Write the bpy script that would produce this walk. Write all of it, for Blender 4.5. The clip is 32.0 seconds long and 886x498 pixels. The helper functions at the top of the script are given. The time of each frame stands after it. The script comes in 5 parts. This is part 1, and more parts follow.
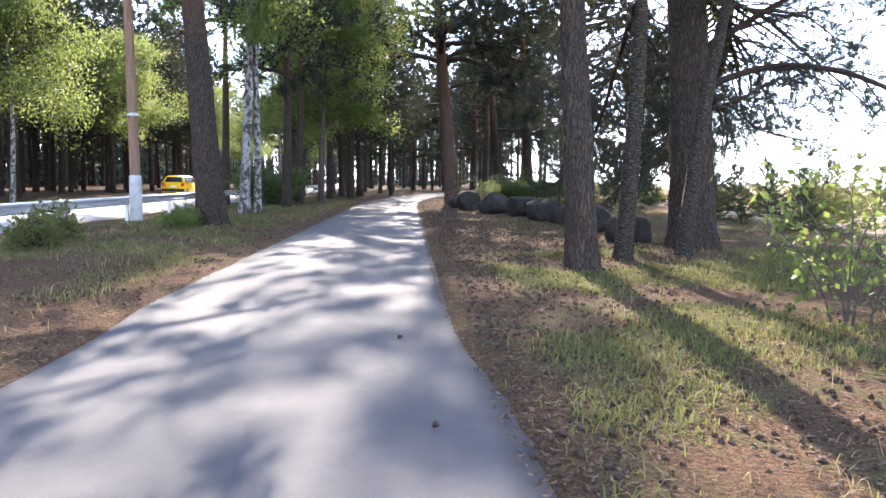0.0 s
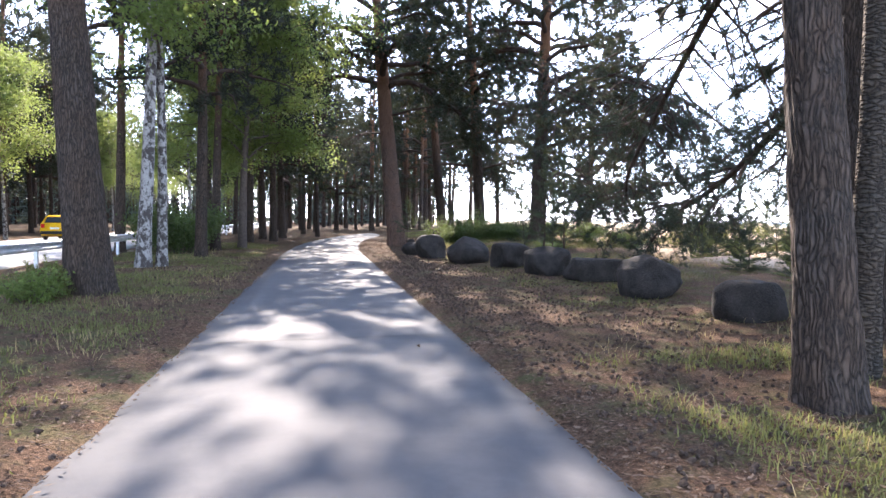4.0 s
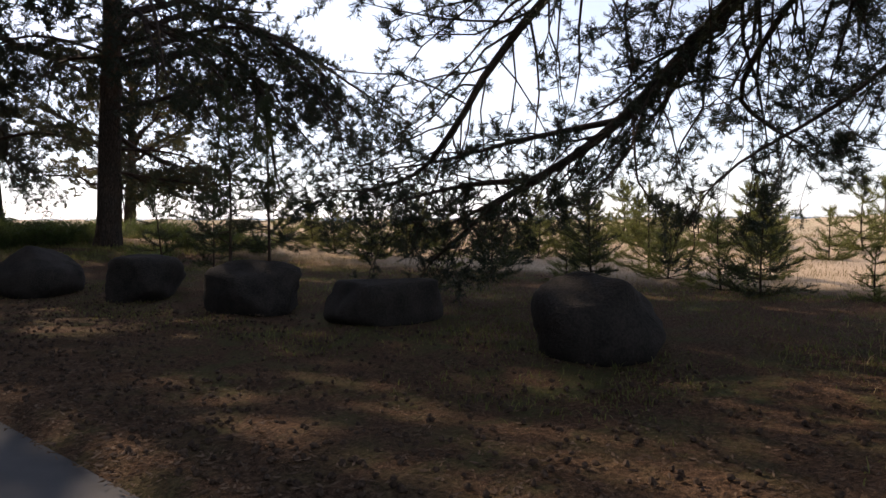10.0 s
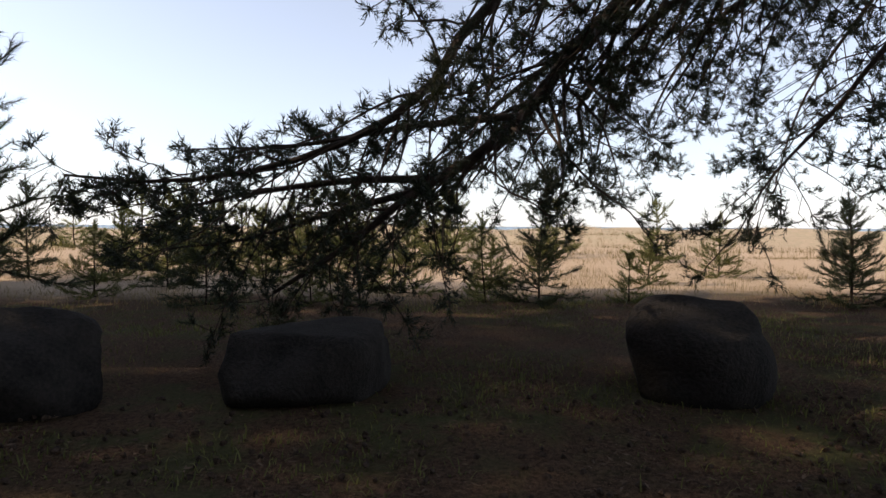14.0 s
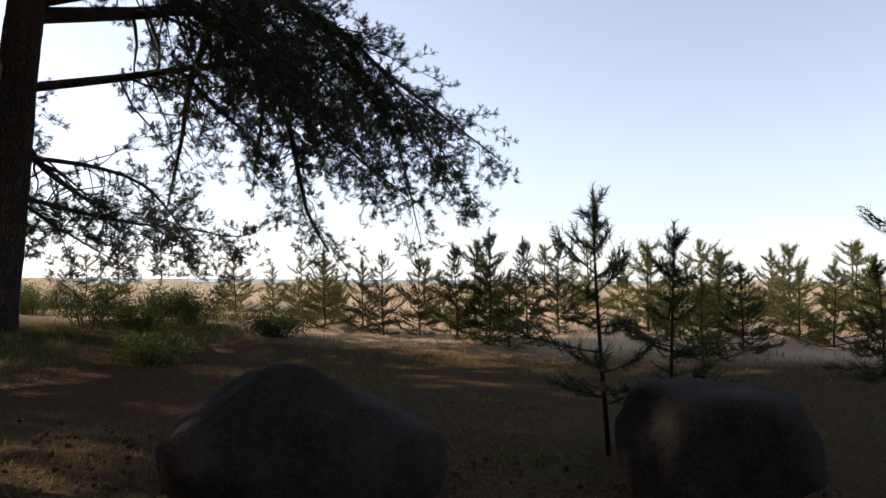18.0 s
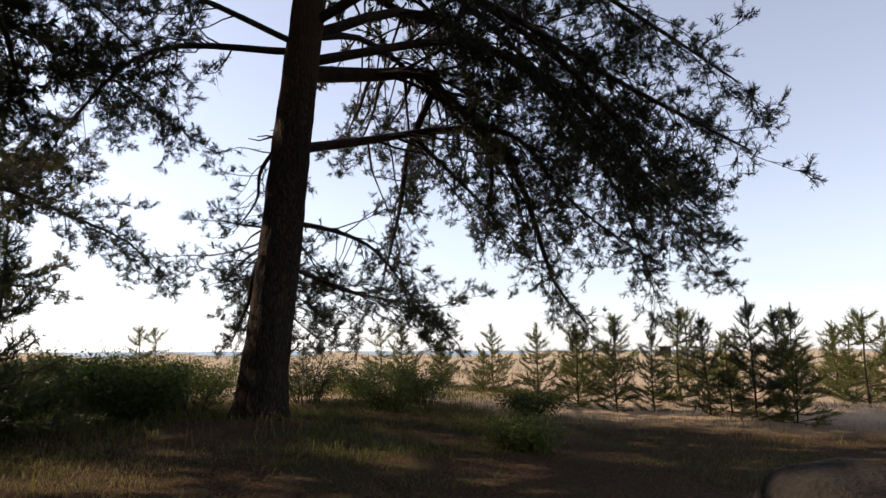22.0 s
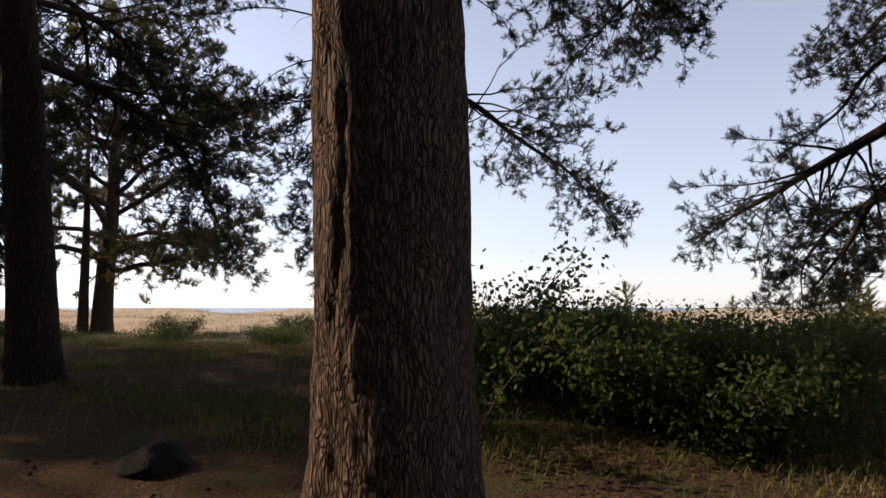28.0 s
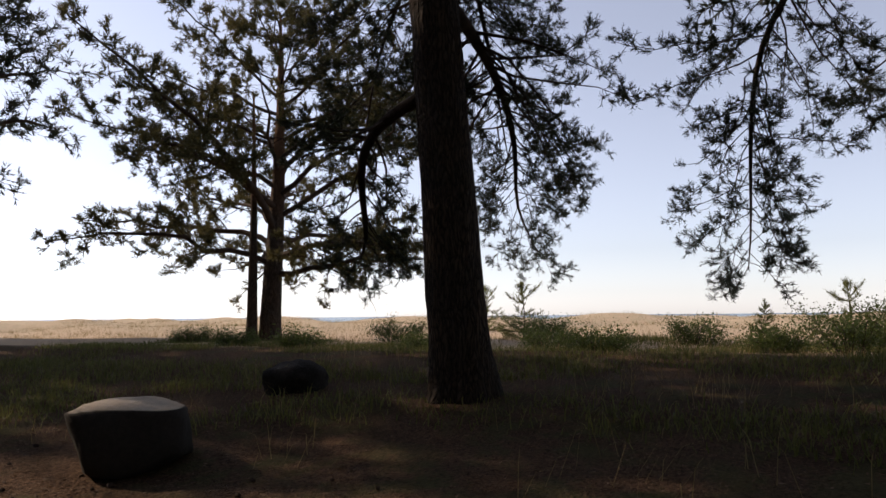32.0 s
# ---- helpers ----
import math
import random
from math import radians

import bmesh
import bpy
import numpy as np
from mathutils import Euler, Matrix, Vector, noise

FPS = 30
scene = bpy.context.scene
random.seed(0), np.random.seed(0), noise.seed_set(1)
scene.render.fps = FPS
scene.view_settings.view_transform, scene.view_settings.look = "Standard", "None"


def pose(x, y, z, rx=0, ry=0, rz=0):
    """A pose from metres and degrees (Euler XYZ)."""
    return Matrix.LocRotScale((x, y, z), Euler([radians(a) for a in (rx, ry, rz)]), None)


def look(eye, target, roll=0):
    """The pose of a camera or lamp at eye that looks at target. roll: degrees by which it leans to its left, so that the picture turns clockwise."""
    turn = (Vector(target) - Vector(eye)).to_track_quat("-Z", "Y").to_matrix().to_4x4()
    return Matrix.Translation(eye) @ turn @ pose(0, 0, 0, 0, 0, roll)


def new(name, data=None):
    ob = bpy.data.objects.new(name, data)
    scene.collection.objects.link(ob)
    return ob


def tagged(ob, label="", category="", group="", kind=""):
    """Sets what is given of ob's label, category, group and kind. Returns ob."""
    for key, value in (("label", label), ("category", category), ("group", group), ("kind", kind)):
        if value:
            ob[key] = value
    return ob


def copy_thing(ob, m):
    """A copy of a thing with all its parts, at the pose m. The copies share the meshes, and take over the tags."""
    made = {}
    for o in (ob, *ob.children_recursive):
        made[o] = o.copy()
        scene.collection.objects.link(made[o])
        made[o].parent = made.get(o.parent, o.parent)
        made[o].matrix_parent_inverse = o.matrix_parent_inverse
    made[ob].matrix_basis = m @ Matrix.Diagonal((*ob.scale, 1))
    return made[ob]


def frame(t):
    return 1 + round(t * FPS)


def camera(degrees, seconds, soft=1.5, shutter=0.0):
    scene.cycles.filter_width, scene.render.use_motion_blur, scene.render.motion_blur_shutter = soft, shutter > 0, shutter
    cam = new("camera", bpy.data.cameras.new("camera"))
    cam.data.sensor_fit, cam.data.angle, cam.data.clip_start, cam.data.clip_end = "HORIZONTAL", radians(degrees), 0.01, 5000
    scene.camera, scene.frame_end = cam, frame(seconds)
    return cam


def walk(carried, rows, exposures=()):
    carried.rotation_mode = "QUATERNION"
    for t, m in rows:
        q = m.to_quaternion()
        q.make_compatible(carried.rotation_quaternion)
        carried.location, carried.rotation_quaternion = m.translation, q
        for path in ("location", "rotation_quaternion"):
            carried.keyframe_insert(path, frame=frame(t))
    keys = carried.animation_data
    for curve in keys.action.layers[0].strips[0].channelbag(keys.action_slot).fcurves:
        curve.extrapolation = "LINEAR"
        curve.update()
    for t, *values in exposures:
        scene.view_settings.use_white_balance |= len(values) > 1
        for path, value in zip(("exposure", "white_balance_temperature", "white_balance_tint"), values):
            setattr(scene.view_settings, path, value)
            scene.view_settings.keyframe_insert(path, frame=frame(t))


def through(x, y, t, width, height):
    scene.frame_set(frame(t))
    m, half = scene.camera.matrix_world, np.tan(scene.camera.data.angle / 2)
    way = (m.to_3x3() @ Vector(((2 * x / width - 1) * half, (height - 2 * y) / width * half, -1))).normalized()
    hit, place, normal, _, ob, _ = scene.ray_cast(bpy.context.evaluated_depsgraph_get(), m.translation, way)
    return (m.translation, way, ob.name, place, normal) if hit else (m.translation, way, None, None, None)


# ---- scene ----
cam = camera(65.76, 32.0)
PATH = [
    (0, pose(-0.000, -0.000, 1.457, 84.24, -0.72, -2.73)),
    (0.5, pose(-0.254, 0.767, 1.466, 84.32, -0.66, -2.47)),
    (1, pose(-0.528, 1.549, 1.474, 84.28, -0.70, -2.23)),
    (1.5, pose(-0.788, 2.345, 1.485, 84.15, -0.76, -2.52)),
    (2, pose(-1.041, 3.152, 1.503, 84.13, -0.74, -2.77)),
    (2.5, pose(-1.229, 3.941, 1.519, 84.27, -0.74, -3.10)),
    (3, pose(-1.354, 4.721, 1.538, 84.96, -0.66, -3.49)),
    (3.5, pose(-1.396, 5.471, 1.556, 85.87, -0.62, -5.21)),
    (4, pose(-1.407, 6.189, 1.570, 87.47, -0.63, -10.06)),
    (4.5, pose(-1.410, 6.924, 1.570, 88.98, -0.63, -20.88)),
    (6.5, pose(-1.365, 10.038, 1.507, 89.45, -0.30, -43.38)),
    (7, pose(-1.371, 10.850, 1.491, 88.92, -0.15, -44.51)),
    (7.5, pose(-1.379, 11.653, 1.486, 88.44, -0.09, -45.36)),
    (8, pose(-1.410, 12.468, 1.485, 88.20, -0.14, -45.85)),
    (8.5, pose(-1.434, 13.281, 1.480, 87.68, -0.11, -46.18)),
    (9, pose(-1.409, 14.083, 1.481, 87.33, 0.06, -46.77)),
    (9.5, pose(-1.349, 14.835, 1.475, 87.35, 0.12, -47.85)),
    (10, pose(-1.278, 15.592, 1.468, 87.36, 0.18, -49.88)),
    (10.5, pose(-1.200, 16.367, 1.466, 87.81, 0.38, -54.14)),
    (11, pose(-1.087, 17.125, 1.465, 87.75, 0.33, -58.76)),
    (11.5, pose(-0.985, 17.804, 1.481, 88.19, 0.50, -62.93)),
    (12, pose(-0.888, 18.465, 1.495, 88.52, 0.50, -67.08)),
    (12.5, pose(-0.845, 19.130, 1.506, 89.21, 0.50, -75.67)),
    (13, pose(-0.778, 19.824, 1.496, 89.16, 0.44, -86.03)),
    (13.5, pose(-0.687, 20.567, 1.478, 88.96, 0.36, -92.18)),
    (15.5, pose(-0.387, 23.809, 1.473, 87.35, -0.88, -94.42)),
    (16, pose(-0.378, 24.643, 1.482, 88.15, -0.36, -92.31)),
    (16.5, pose(-0.352, 25.412, 1.484, 89.58, -0.22, -84.44)),
    (17, pose(-0.355, 26.103, 1.481, 90.58, -0.29, -79.22)),
    (17.5, pose(-0.345, 26.850, 1.492, 91.28, -0.41, -74.02)),
    (18, pose(-0.383, 27.612, 1.510, 92.55, -0.30, -72.07)),
    (18.5, pose(-0.460, 28.399, 1.512, 93.54, -0.06, -71.21)),
    (19, pose(-0.593, 29.152, 1.507, 94.48, -0.07, -70.78)),
    (19.5, pose(-0.760, 29.910, 1.505, 95.16, -0.05, -71.02)),
    (20, pose(-0.938, 30.677, 1.512, 95.88, -0.04, -71.27)),
    (20.5, pose(-1.101, 31.463, 1.530, 96.58, 0.17, -72.11)),
    (21, pose(-1.244, 32.259, 1.550, 97.09, 0.17, -73.08)),
    (21.5, pose(-1.338, 33.042, 1.559, 97.75, 0.20, -74.28)),
    (22, pose(-1.370, 33.805, 1.560, 98.41, 0.23, -75.66)),
    (22.5, pose(-1.399, 34.545, 1.549, 99.84, 0.38, -78.21)),
    (23, pose(-1.387, 35.275, 1.530, 100.07, 0.31, -79.50)),
    (23.5, pose(-1.367, 36.003, 1.505, 99.21, 0.37, -79.94)),
    (24, pose(-1.350, 36.751, 1.483, 96.83, 0.41, -80.55)),
    (24.5, pose(-1.342, 37.520, 1.463, 94.99, 1.26, -80.34)),
    (26.5, pose(-1.284, 40.842, 1.468, 93.93, 0.39, -77.11)),
    (27, pose(-1.255, 41.619, 1.479, 94.22, 0.50, -74.61)),
    (27.5, pose(-1.226, 42.389, 1.489, 94.30, 0.43, -72.93)),
    (28, pose(-1.192, 43.144, 1.501, 94.86, 0.02, -71.78)),
    (28.5, pose(-1.145, 43.897, 1.510, 95.17, 0.25, -71.19)),
    (29, pose(-1.078, 44.667, 1.514, 95.58, 0.29, -70.47)),
    (29.5, pose(-0.995, 45.455, 1.512, 95.75, 0.53, -70.47)),
    (30, pose(-0.911, 46.243, 1.519, 95.79, 0.50, -69.92)),
    (30.5, pose(-0.841, 46.981, 1.522, 95.80, 0.27, -69.59)),
    (31, pose(-0.803, 47.711, 1.505, 95.65, -0.37, -68.82)),
    (31.5, pose(-0.809, 48.471, 1.438, 95.58, -0.22, -67.83)),
    (32, pose(-0.817, 49.237, 1.347, 95.56, 0.54, -67.36)),
]
EXPOSURES = [(0, 3.03, 5900, 17), (4.0, 3.05, 5850, 18), (6.5, 1.45, 6850, 22), (13.5, 0.68, 6900, 16), (16, 0.66, 6900, 16), (24.5, 0.58, 7000, 19), (32, 0.38, 7000, 20)]
walk(cam, PATH, EXPOSURES)


# ---------------------------------------------------------------- world, sun, exposure
SUN_AZ, SUN_EL = 1.0, 31.0          # degrees to the right of the path's heading (+y), and above the horizon
world = bpy.data.worlds.new("world")
scene.world = world
world.use_nodes = True
wn = world.node_tree.nodes
sky = wn.new("ShaderNodeTexSky")
sky.sky_type, sky.sun_disc = "NISHITA", False
sky.sun_elevation, sky.sun_rotation = radians(SUN_EL), radians(SUN_AZ)
sky.air_density, sky.dust_density, sky.ozone_density = 1.1, 0.3, 1.5
wn["Background"].inputs["Strength"].default_value = 0.125
haze = wn.new("ShaderNodeHueSaturation")          # a milky summer sky
haze.inputs["Saturation"].default_value = 0.42
world.node_tree.links.new(sky.outputs["Color"], haze.inputs["Color"])
tinge = wn.new("ShaderNodeMix")                     # cool sea haze over the whole sky
tinge.data_type, tinge.blend_type = "RGBA", "MULTIPLY"
tinge.inputs[0].default_value = 1.0
tinge.inputs[7].default_value = (0.88, 0.975, 1.12, 1)
world.node_tree.links.new(haze.outputs["Color"], tinge.inputs[6])
world.node_tree.links.new(tinge.outputs[2], wn["Background"].inputs["Color"])
sun_way = Vector((math.sin(radians(SUN_AZ)) * math.cos(radians(SUN_EL)), math.cos(radians(SUN_AZ)) * math.cos(radians(SUN_EL)), math.sin(radians(SUN_EL))))
sun = new("sun", bpy.data.lights.new("sun", "SUN"))
sun.data.energy, sun.data.angle, sun.data.color = 3.8, radians(0.5), (1.0, 0.85, 0.66)
sun.matrix_world = look(sun_way * 60, (0, 0, 0))


# ---------------------------------------------------------------- materials
def material(name, rough=0.85, metal=0.0, spec=0.12):
    m = bpy.data.materials.new(name)
    m.use_nodes = True
    b = m.node_tree.nodes["Principled BSDF"]
    b.inputs["Roughness"].default_value = rough
    b.inputs["Metallic"].default_value = metal
    b.inputs["Specular IOR Level"].default_value = spec
    return m, m.node_tree, b


def node(nt, kind, **values):
    n = nt.nodes.new(kind)
    for key, value in values.items():
        n.inputs[key.replace("_", " ")].default_value = value
    return n


def coords(nt, scale=(1, 1, 1), world_space=False):
    mp = nt.nodes.new("ShaderNodeMapping")
    mp.inputs["Scale"].default_value = scale
    if world_space:
        g = nt.nodes.new("ShaderNodeNewGeometry")
        nt.links.new(g.outputs["Position"], mp.inputs["Vector"])
    else:
        g = nt.nodes.new("ShaderNodeTexCoord")
        nt.links.new(g.outputs["Object"], mp.inputs["Vector"])
    return mp.outputs["Vector"]


def noisy(nt, vec, scale, detail=4.0, rough=0.6):
    n = node(nt, "ShaderNodeTexNoise", Scale=scale, Detail=detail, Roughness=rough)
    nt.links.new(vec, n.inputs["Vector"])
    return n.outputs["Fac"]


def ramp(nt, fac, stops):
    r = nt.nodes.new("ShaderNodeValToRGB")
    els = r.color_ramp.elements
    while len(els) < len(stops):
        els.new(0.5)
    for e, (pos, col) in zip(els, stops):
        e.position, e.color = pos, (*col, 1) if len(col) == 3 else col
    nt.links.new(fac, r.inputs["Fac"])
    return r.outputs["Color"]


def mixed(nt, fac, a, b, blend="MIX"):
    n = nt.nodes.new("ShaderNodeMix")
    n.data_type, n.blend_type = "RGBA", blend
    for sock, v in ((n.inputs[0], fac), (n.inputs[6], a), (n.inputs[7], b)):
        if isinstance(v, (int, float)):
            sock.default_value = v
        elif isinstance(v, tuple):
            sock.default_value = (*v, 1)
        else:
            nt.links.new(v, sock)
    return n.outputs[2]


def bumped(nt, b, height, strength=0.4, distance=0.02):
    n = node(nt, "ShaderNodeBump", Strength=strength, Distance=distance)
    nt.links.new(height, n.inputs["Height"])
    nt.links.new(n.outputs["Normal"], b.inputs["Normal"])


def greys(lo, hi):
    return ((lo, (0, 0, 0)), (hi, (1, 1, 1)))


def simple(name, a, b, scale=6.0, rough=0.8, metal=0.0, bump=0.25, stretch=(1, 1, 1), distance=0.01, fine=60.0):
    """Two tones mottled at two scales, with a fine relief."""
    m, nt, bs = material(name, rough, metal)
    v = coords(nt, stretch)
    n1, n2 = noisy(nt, v, scale), noisy(nt, v, fine, 3)
    col = mixed(nt, ramp(nt, n1, greys(0.35, 0.65)), a, b)
    col = mixed(nt, 0.35, col, ramp(nt, n2, ((0.3, tuple(c * 0.55 for c in a)), (0.7, tuple(min(1, c * 1.3) for c in b)))))
    nt.links.new(col, bs.inputs["Base Color"])
    bumped(nt, bs, n2, bump, distance)
    return m


def leafy(name, dark, light, through, amount=0.45, rough=0.55, gloss=0.12):
    """Foliage: a diffuse leaf that lets some light through, varied leaf by leaf."""
    m, nt, bs = material(name, rough, spec=gloss)
    g = nt.nodes.new("ShaderNodeNewGeometry")
    oi = nt.nodes.new("ShaderNodeObjectInfo")
    col = mixed(nt, g.outputs["Random Per Island"], dark, light)
    hs = nt.nodes.new("ShaderNodeHueSaturation")
    mr = node(nt, "ShaderNodeMapRange", To_Min=0.75, To_Max=1.25)
    nt.links.new(oi.outputs["Random"], mr.inputs["Value"])
    nt.links.new(mr.outputs[0], hs.inputs["Value"])
    nt.links.new(col, hs.inputs["Color"])
    nt.links.new(hs.outputs["Color"], bs.inputs["Base Color"])
    tr = nt.nodes.new("ShaderNodeBsdfTranslucent")
    tr.inputs["Color"].default_value = (*through, 1)
    mx = nt.nodes.new("ShaderNodeMixShader")
    mx.inputs[0].default_value = amount
    nt.links.new(bs.outputs[0], mx.inputs[1])
    nt.links.new(tr.outputs[0], mx.inputs[2])
    nt.links.new(mx.outputs[0], nt.nodes["Material Output"].inputs["Surface"])
    return m


def bark_pine(name="pine_bark", k=1.0, long=0.16, scale=24.0, red=1.0):
    """Grey-brown plated bark low down, thinner and orange high on the trunk."""
    m, nt, bs = material(name, 0.92, spec=0.1)
    warp = nt.nodes.new("ShaderNodeTexNoise")
    warp.inputs["Scale"].default_value = 5.0
    nt.links.new(coords(nt, (1, 1, 0.5)), warp.inputs["Vector"])
    wv = mixed(nt, 0.16, coords(nt, (1, 1, long)), warp.outputs["Color"], "ADD")
    vo = node(nt, "ShaderNodeTexVoronoi", Scale=scale)
    vo.feature = "DISTANCE_TO_EDGE"
    nt.links.new(wv, vo.inputs["Vector"])
    plate = ramp(nt, vo.outputs["Distance"], greys(0.0, 0.3))
    fine = noisy(nt, coords(nt, (1, 1, 0.35)), 38.0, 6, 0.75)
    broad = noisy(nt, coords(nt, (1, 1, 0.6)), 2.2, 4)
    low = mixed(nt, plate, (0.018, 0.014, 0.012), (0.1 * k * red, 0.07 * k, 0.05 * k))
    low = mixed(nt, ramp(nt, broad, greys(0.4, 0.62)), low, mixed(nt, plate, (0.016, 0.014, 0.012), (0.075 * k * red, 0.062 * k, 0.053 * k)))
    low = mixed(nt, ramp(nt, fine, ((0.45, (0, 0, 0)), (0.75, (0.6, 0.6, 0.6)))), low, (0.16 * k * red, 0.115 * k, 0.08 * k))
    high = mixed(nt, fine, (0.09, 0.048, 0.026), (0.2, 0.105, 0.055))
    g = nt.nodes.new("ShaderNodeNewGeometry")
    sep = nt.nodes.new("ShaderNodeSeparateXYZ")
    nt.links.new(g.outputs["Position"], sep.inputs[0])
    up = node(nt, "ShaderNodeMapRange", From_Min=5.0, From_Max=10.0)
    nt.links.new(sep.outputs["Z"], up.inputs["Value"])
    col = mixed(nt, up.outputs[0], low, high)
    nt.links.new(col, bs.inputs["Base Color"])
    h = mixed(nt, 0.35, plate, fine)
    bumped(nt, bs, h, 1.0, 0.035)
    return m


def bark_birch(name="birch_bark", dark=0.53, tone=1.0):
    """White papery bark with dark lenticels and black cracked patches, darker and rougher near the ground."""
    m, nt, bs = material(name, 0.7)
    bands = noisy(nt, coords(nt, (1.5, 1.5, 14)), 2.2, 5, 0.65)
    patch = noisy(nt, coords(nt, (1.2, 1.2, 0.7)), 5.5, 6, 0.75)
    white = mixed(nt, noisy(nt, coords(nt), 25.0), (0.36 * tone, 0.34 * tone, 0.31 * tone), (0.66 * tone, 0.63 * tone, 0.58 * tone))
    col = mixed(nt, ramp(nt, bands, greys(0.58, 0.64)), white, (0.06, 0.05, 0.045))
    col = mixed(nt, ramp(nt, patch, greys(dark, dark + 0.05)), col, (0.05, 0.043, 0.038))
    nt.links.new(col, bs.inputs["Base Color"])
    bumped(nt, bs, mixed(nt, 0.5, bands, patch), 0.6, 0.02)
    return m


def asphalt_mat(name, dark, light, worn):
    m, nt, bs = material(name, 0.88, spec=0.35)
    v = coords(nt)
    grit = node(nt, "ShaderNodeTexVoronoi", Scale=140.0)
    nt.links.new(v, grit.inputs["Vector"])
    speck = noisy(nt, v, 220.0, 2)
    blot, broad = noisy(nt, v, 2.6, 5, 0.7), noisy(nt, coords(nt, (1, 0.25, 1)), 0.9, 3)
    col = mixed(nt, ramp(nt, speck, greys(0.3, 0.7)), dark, light)
    col = mixed(nt, ramp(nt, blot, ((0.42, (0, 0, 0)), (0.75, (0.55, 0.55, 0.55)))), col, worn)
    col = mixed(nt, ramp(nt, broad, ((0.4, (0, 0, 0)), (0.62, (0.5, 0.5, 0.5)))), col, dark)
    nt.links.new(col, bs.inputs["Base Color"])
    bumped(nt, bs, mixed(nt, 0.5, grit.outputs["Distance"], blot), 0.35, 0.006)
    return m


def ground_mat():
    """Needle litter and dry grass near the path, grass on the verges, pale sand towards the beach."""
    m, nt, bs = material("forest_floor", 0.97, spec=0.03)
    v = coords(nt, world_space=True)
    broad, mid, fine = noisy(nt, v, 0.35, 4), noisy(nt, v, 1.7, 5, 0.65), noisy(nt, v, 28.0, 4, 0.7)
    grain = noisy(nt, v, 130.0, 3)
    litter = mixed(nt, ramp(nt, fine, greys(0.3, 0.7)), (0.019, 0.0125, 0.009), (0.135, 0.083, 0.052))
    litter = mixed(nt, ramp(nt, grain, greys(0.58, 0.74)), litter, (0.3, 0.188, 0.118))
    grass = mixed(nt, fine, (0.022, 0.026, 0.012), (0.12, 0.11, 0.05))
    sand = mixed(nt, ramp(nt, fine, greys(0.25, 0.8)), (0.42, 0.315, 0.215), (0.62, 0.48, 0.345))
    dune = mixed(nt, ramp(nt, mid, greys(0.35, 0.65)), sand, (0.4, 0.345, 0.23))
    sep = nt.nodes.new("ShaderNodeSeparateXYZ")
    nt.links.new(v, sep.inputs[0])

    def band(lo, hi, wobble=3.0):
        add = node(nt, "ShaderNodeMath")
        add.operation = "MULTIPLY_ADD"
        nt.links.new(broad, add.inputs[0])
        add.inputs[1].default_value = wobble * 2
        nt.links.new(sep.outputs["X"], add.inputs[2])
        r = node(nt, "ShaderNodeMapRange", From_Min=lo + wobble, From_Max=hi + wobble)
        r.interpolation_type = "SMOOTHSTEP"
        nt.links.new(add.outputs[0], r.inputs["Value"])
        return r.outputs[0]
    col = mixed(nt, ramp(nt, mid, greys(0.46, 0.6)), litter, grass)
    col = mixed(nt, ramp(nt, broad, greys(0.4, 0.62)), col, litter)
    col = mixed(nt, band(11.3, 14.2, 1.4), col, sand)
    col = mixed(nt, band(30.0, 44.0), col, dune)
    nt.links.new(col, bs.inputs["Base Color"])
    bumped(nt, bs, mixed(nt, 0.35, fine, mid), 1.0, 0.08)
    return m


def water_mat():
    m, nt, bs = material("sea_water", 0.25, spec=0.5)
    bs.inputs["Base Color"].default_value = (0.1, 0.17, 0.22, 1)
    bumped(nt, bs, noisy(nt, coords(nt, (0.3, 1, 1), True), 0.6, 4), 0.3, 0.3)
    return m


BARK, BIRCH = bark_pine("pine_bark", 0.75), bark_birch("birch_bark", 0.47, 0.5)
BARK_RED = bark_pine("flaky_reddish_pine_bark", 1.8, 0.25, 36.0, 1.12)
BIRCH_GREY = bark_pine("old_banded_birch_bark", 0.8, 2.6, 9.0, 0.9)
LIMB = simple("pine_limb_bark", (0.022, 0.017, 0.014), (0.06, 0.042, 0.031), 4.0, 0.9, bump=0.5, stretch=(1, 1, 1), fine=40)
TWIG = simple("leafy_twig_bark", (0.04, 0.032, 0.027), (0.09, 0.07, 0.055), 9.0, 0.85)
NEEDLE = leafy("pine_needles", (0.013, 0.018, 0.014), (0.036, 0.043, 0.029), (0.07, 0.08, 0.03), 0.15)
# distance haze put into the colour: paler, bluer needles for the far belt
HAZY_NEEDLE = leafy("hazy_pine_needles", (0.045, 0.062, 0.055), (0.1, 0.125, 0.105), (0.12, 0.14, 0.08), 0.2)
# warmer copy of the pine needles, sunlight mixed into the colour
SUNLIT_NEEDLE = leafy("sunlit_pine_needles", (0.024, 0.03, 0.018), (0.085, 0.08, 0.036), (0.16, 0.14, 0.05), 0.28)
# young needles in two tones, with sun and shade put into the colour
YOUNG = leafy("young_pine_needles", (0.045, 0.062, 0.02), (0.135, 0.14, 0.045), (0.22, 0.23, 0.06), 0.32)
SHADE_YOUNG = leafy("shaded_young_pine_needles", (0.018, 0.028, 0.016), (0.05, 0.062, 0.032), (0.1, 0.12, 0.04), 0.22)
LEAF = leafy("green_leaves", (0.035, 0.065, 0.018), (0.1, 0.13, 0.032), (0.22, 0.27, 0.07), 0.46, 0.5)
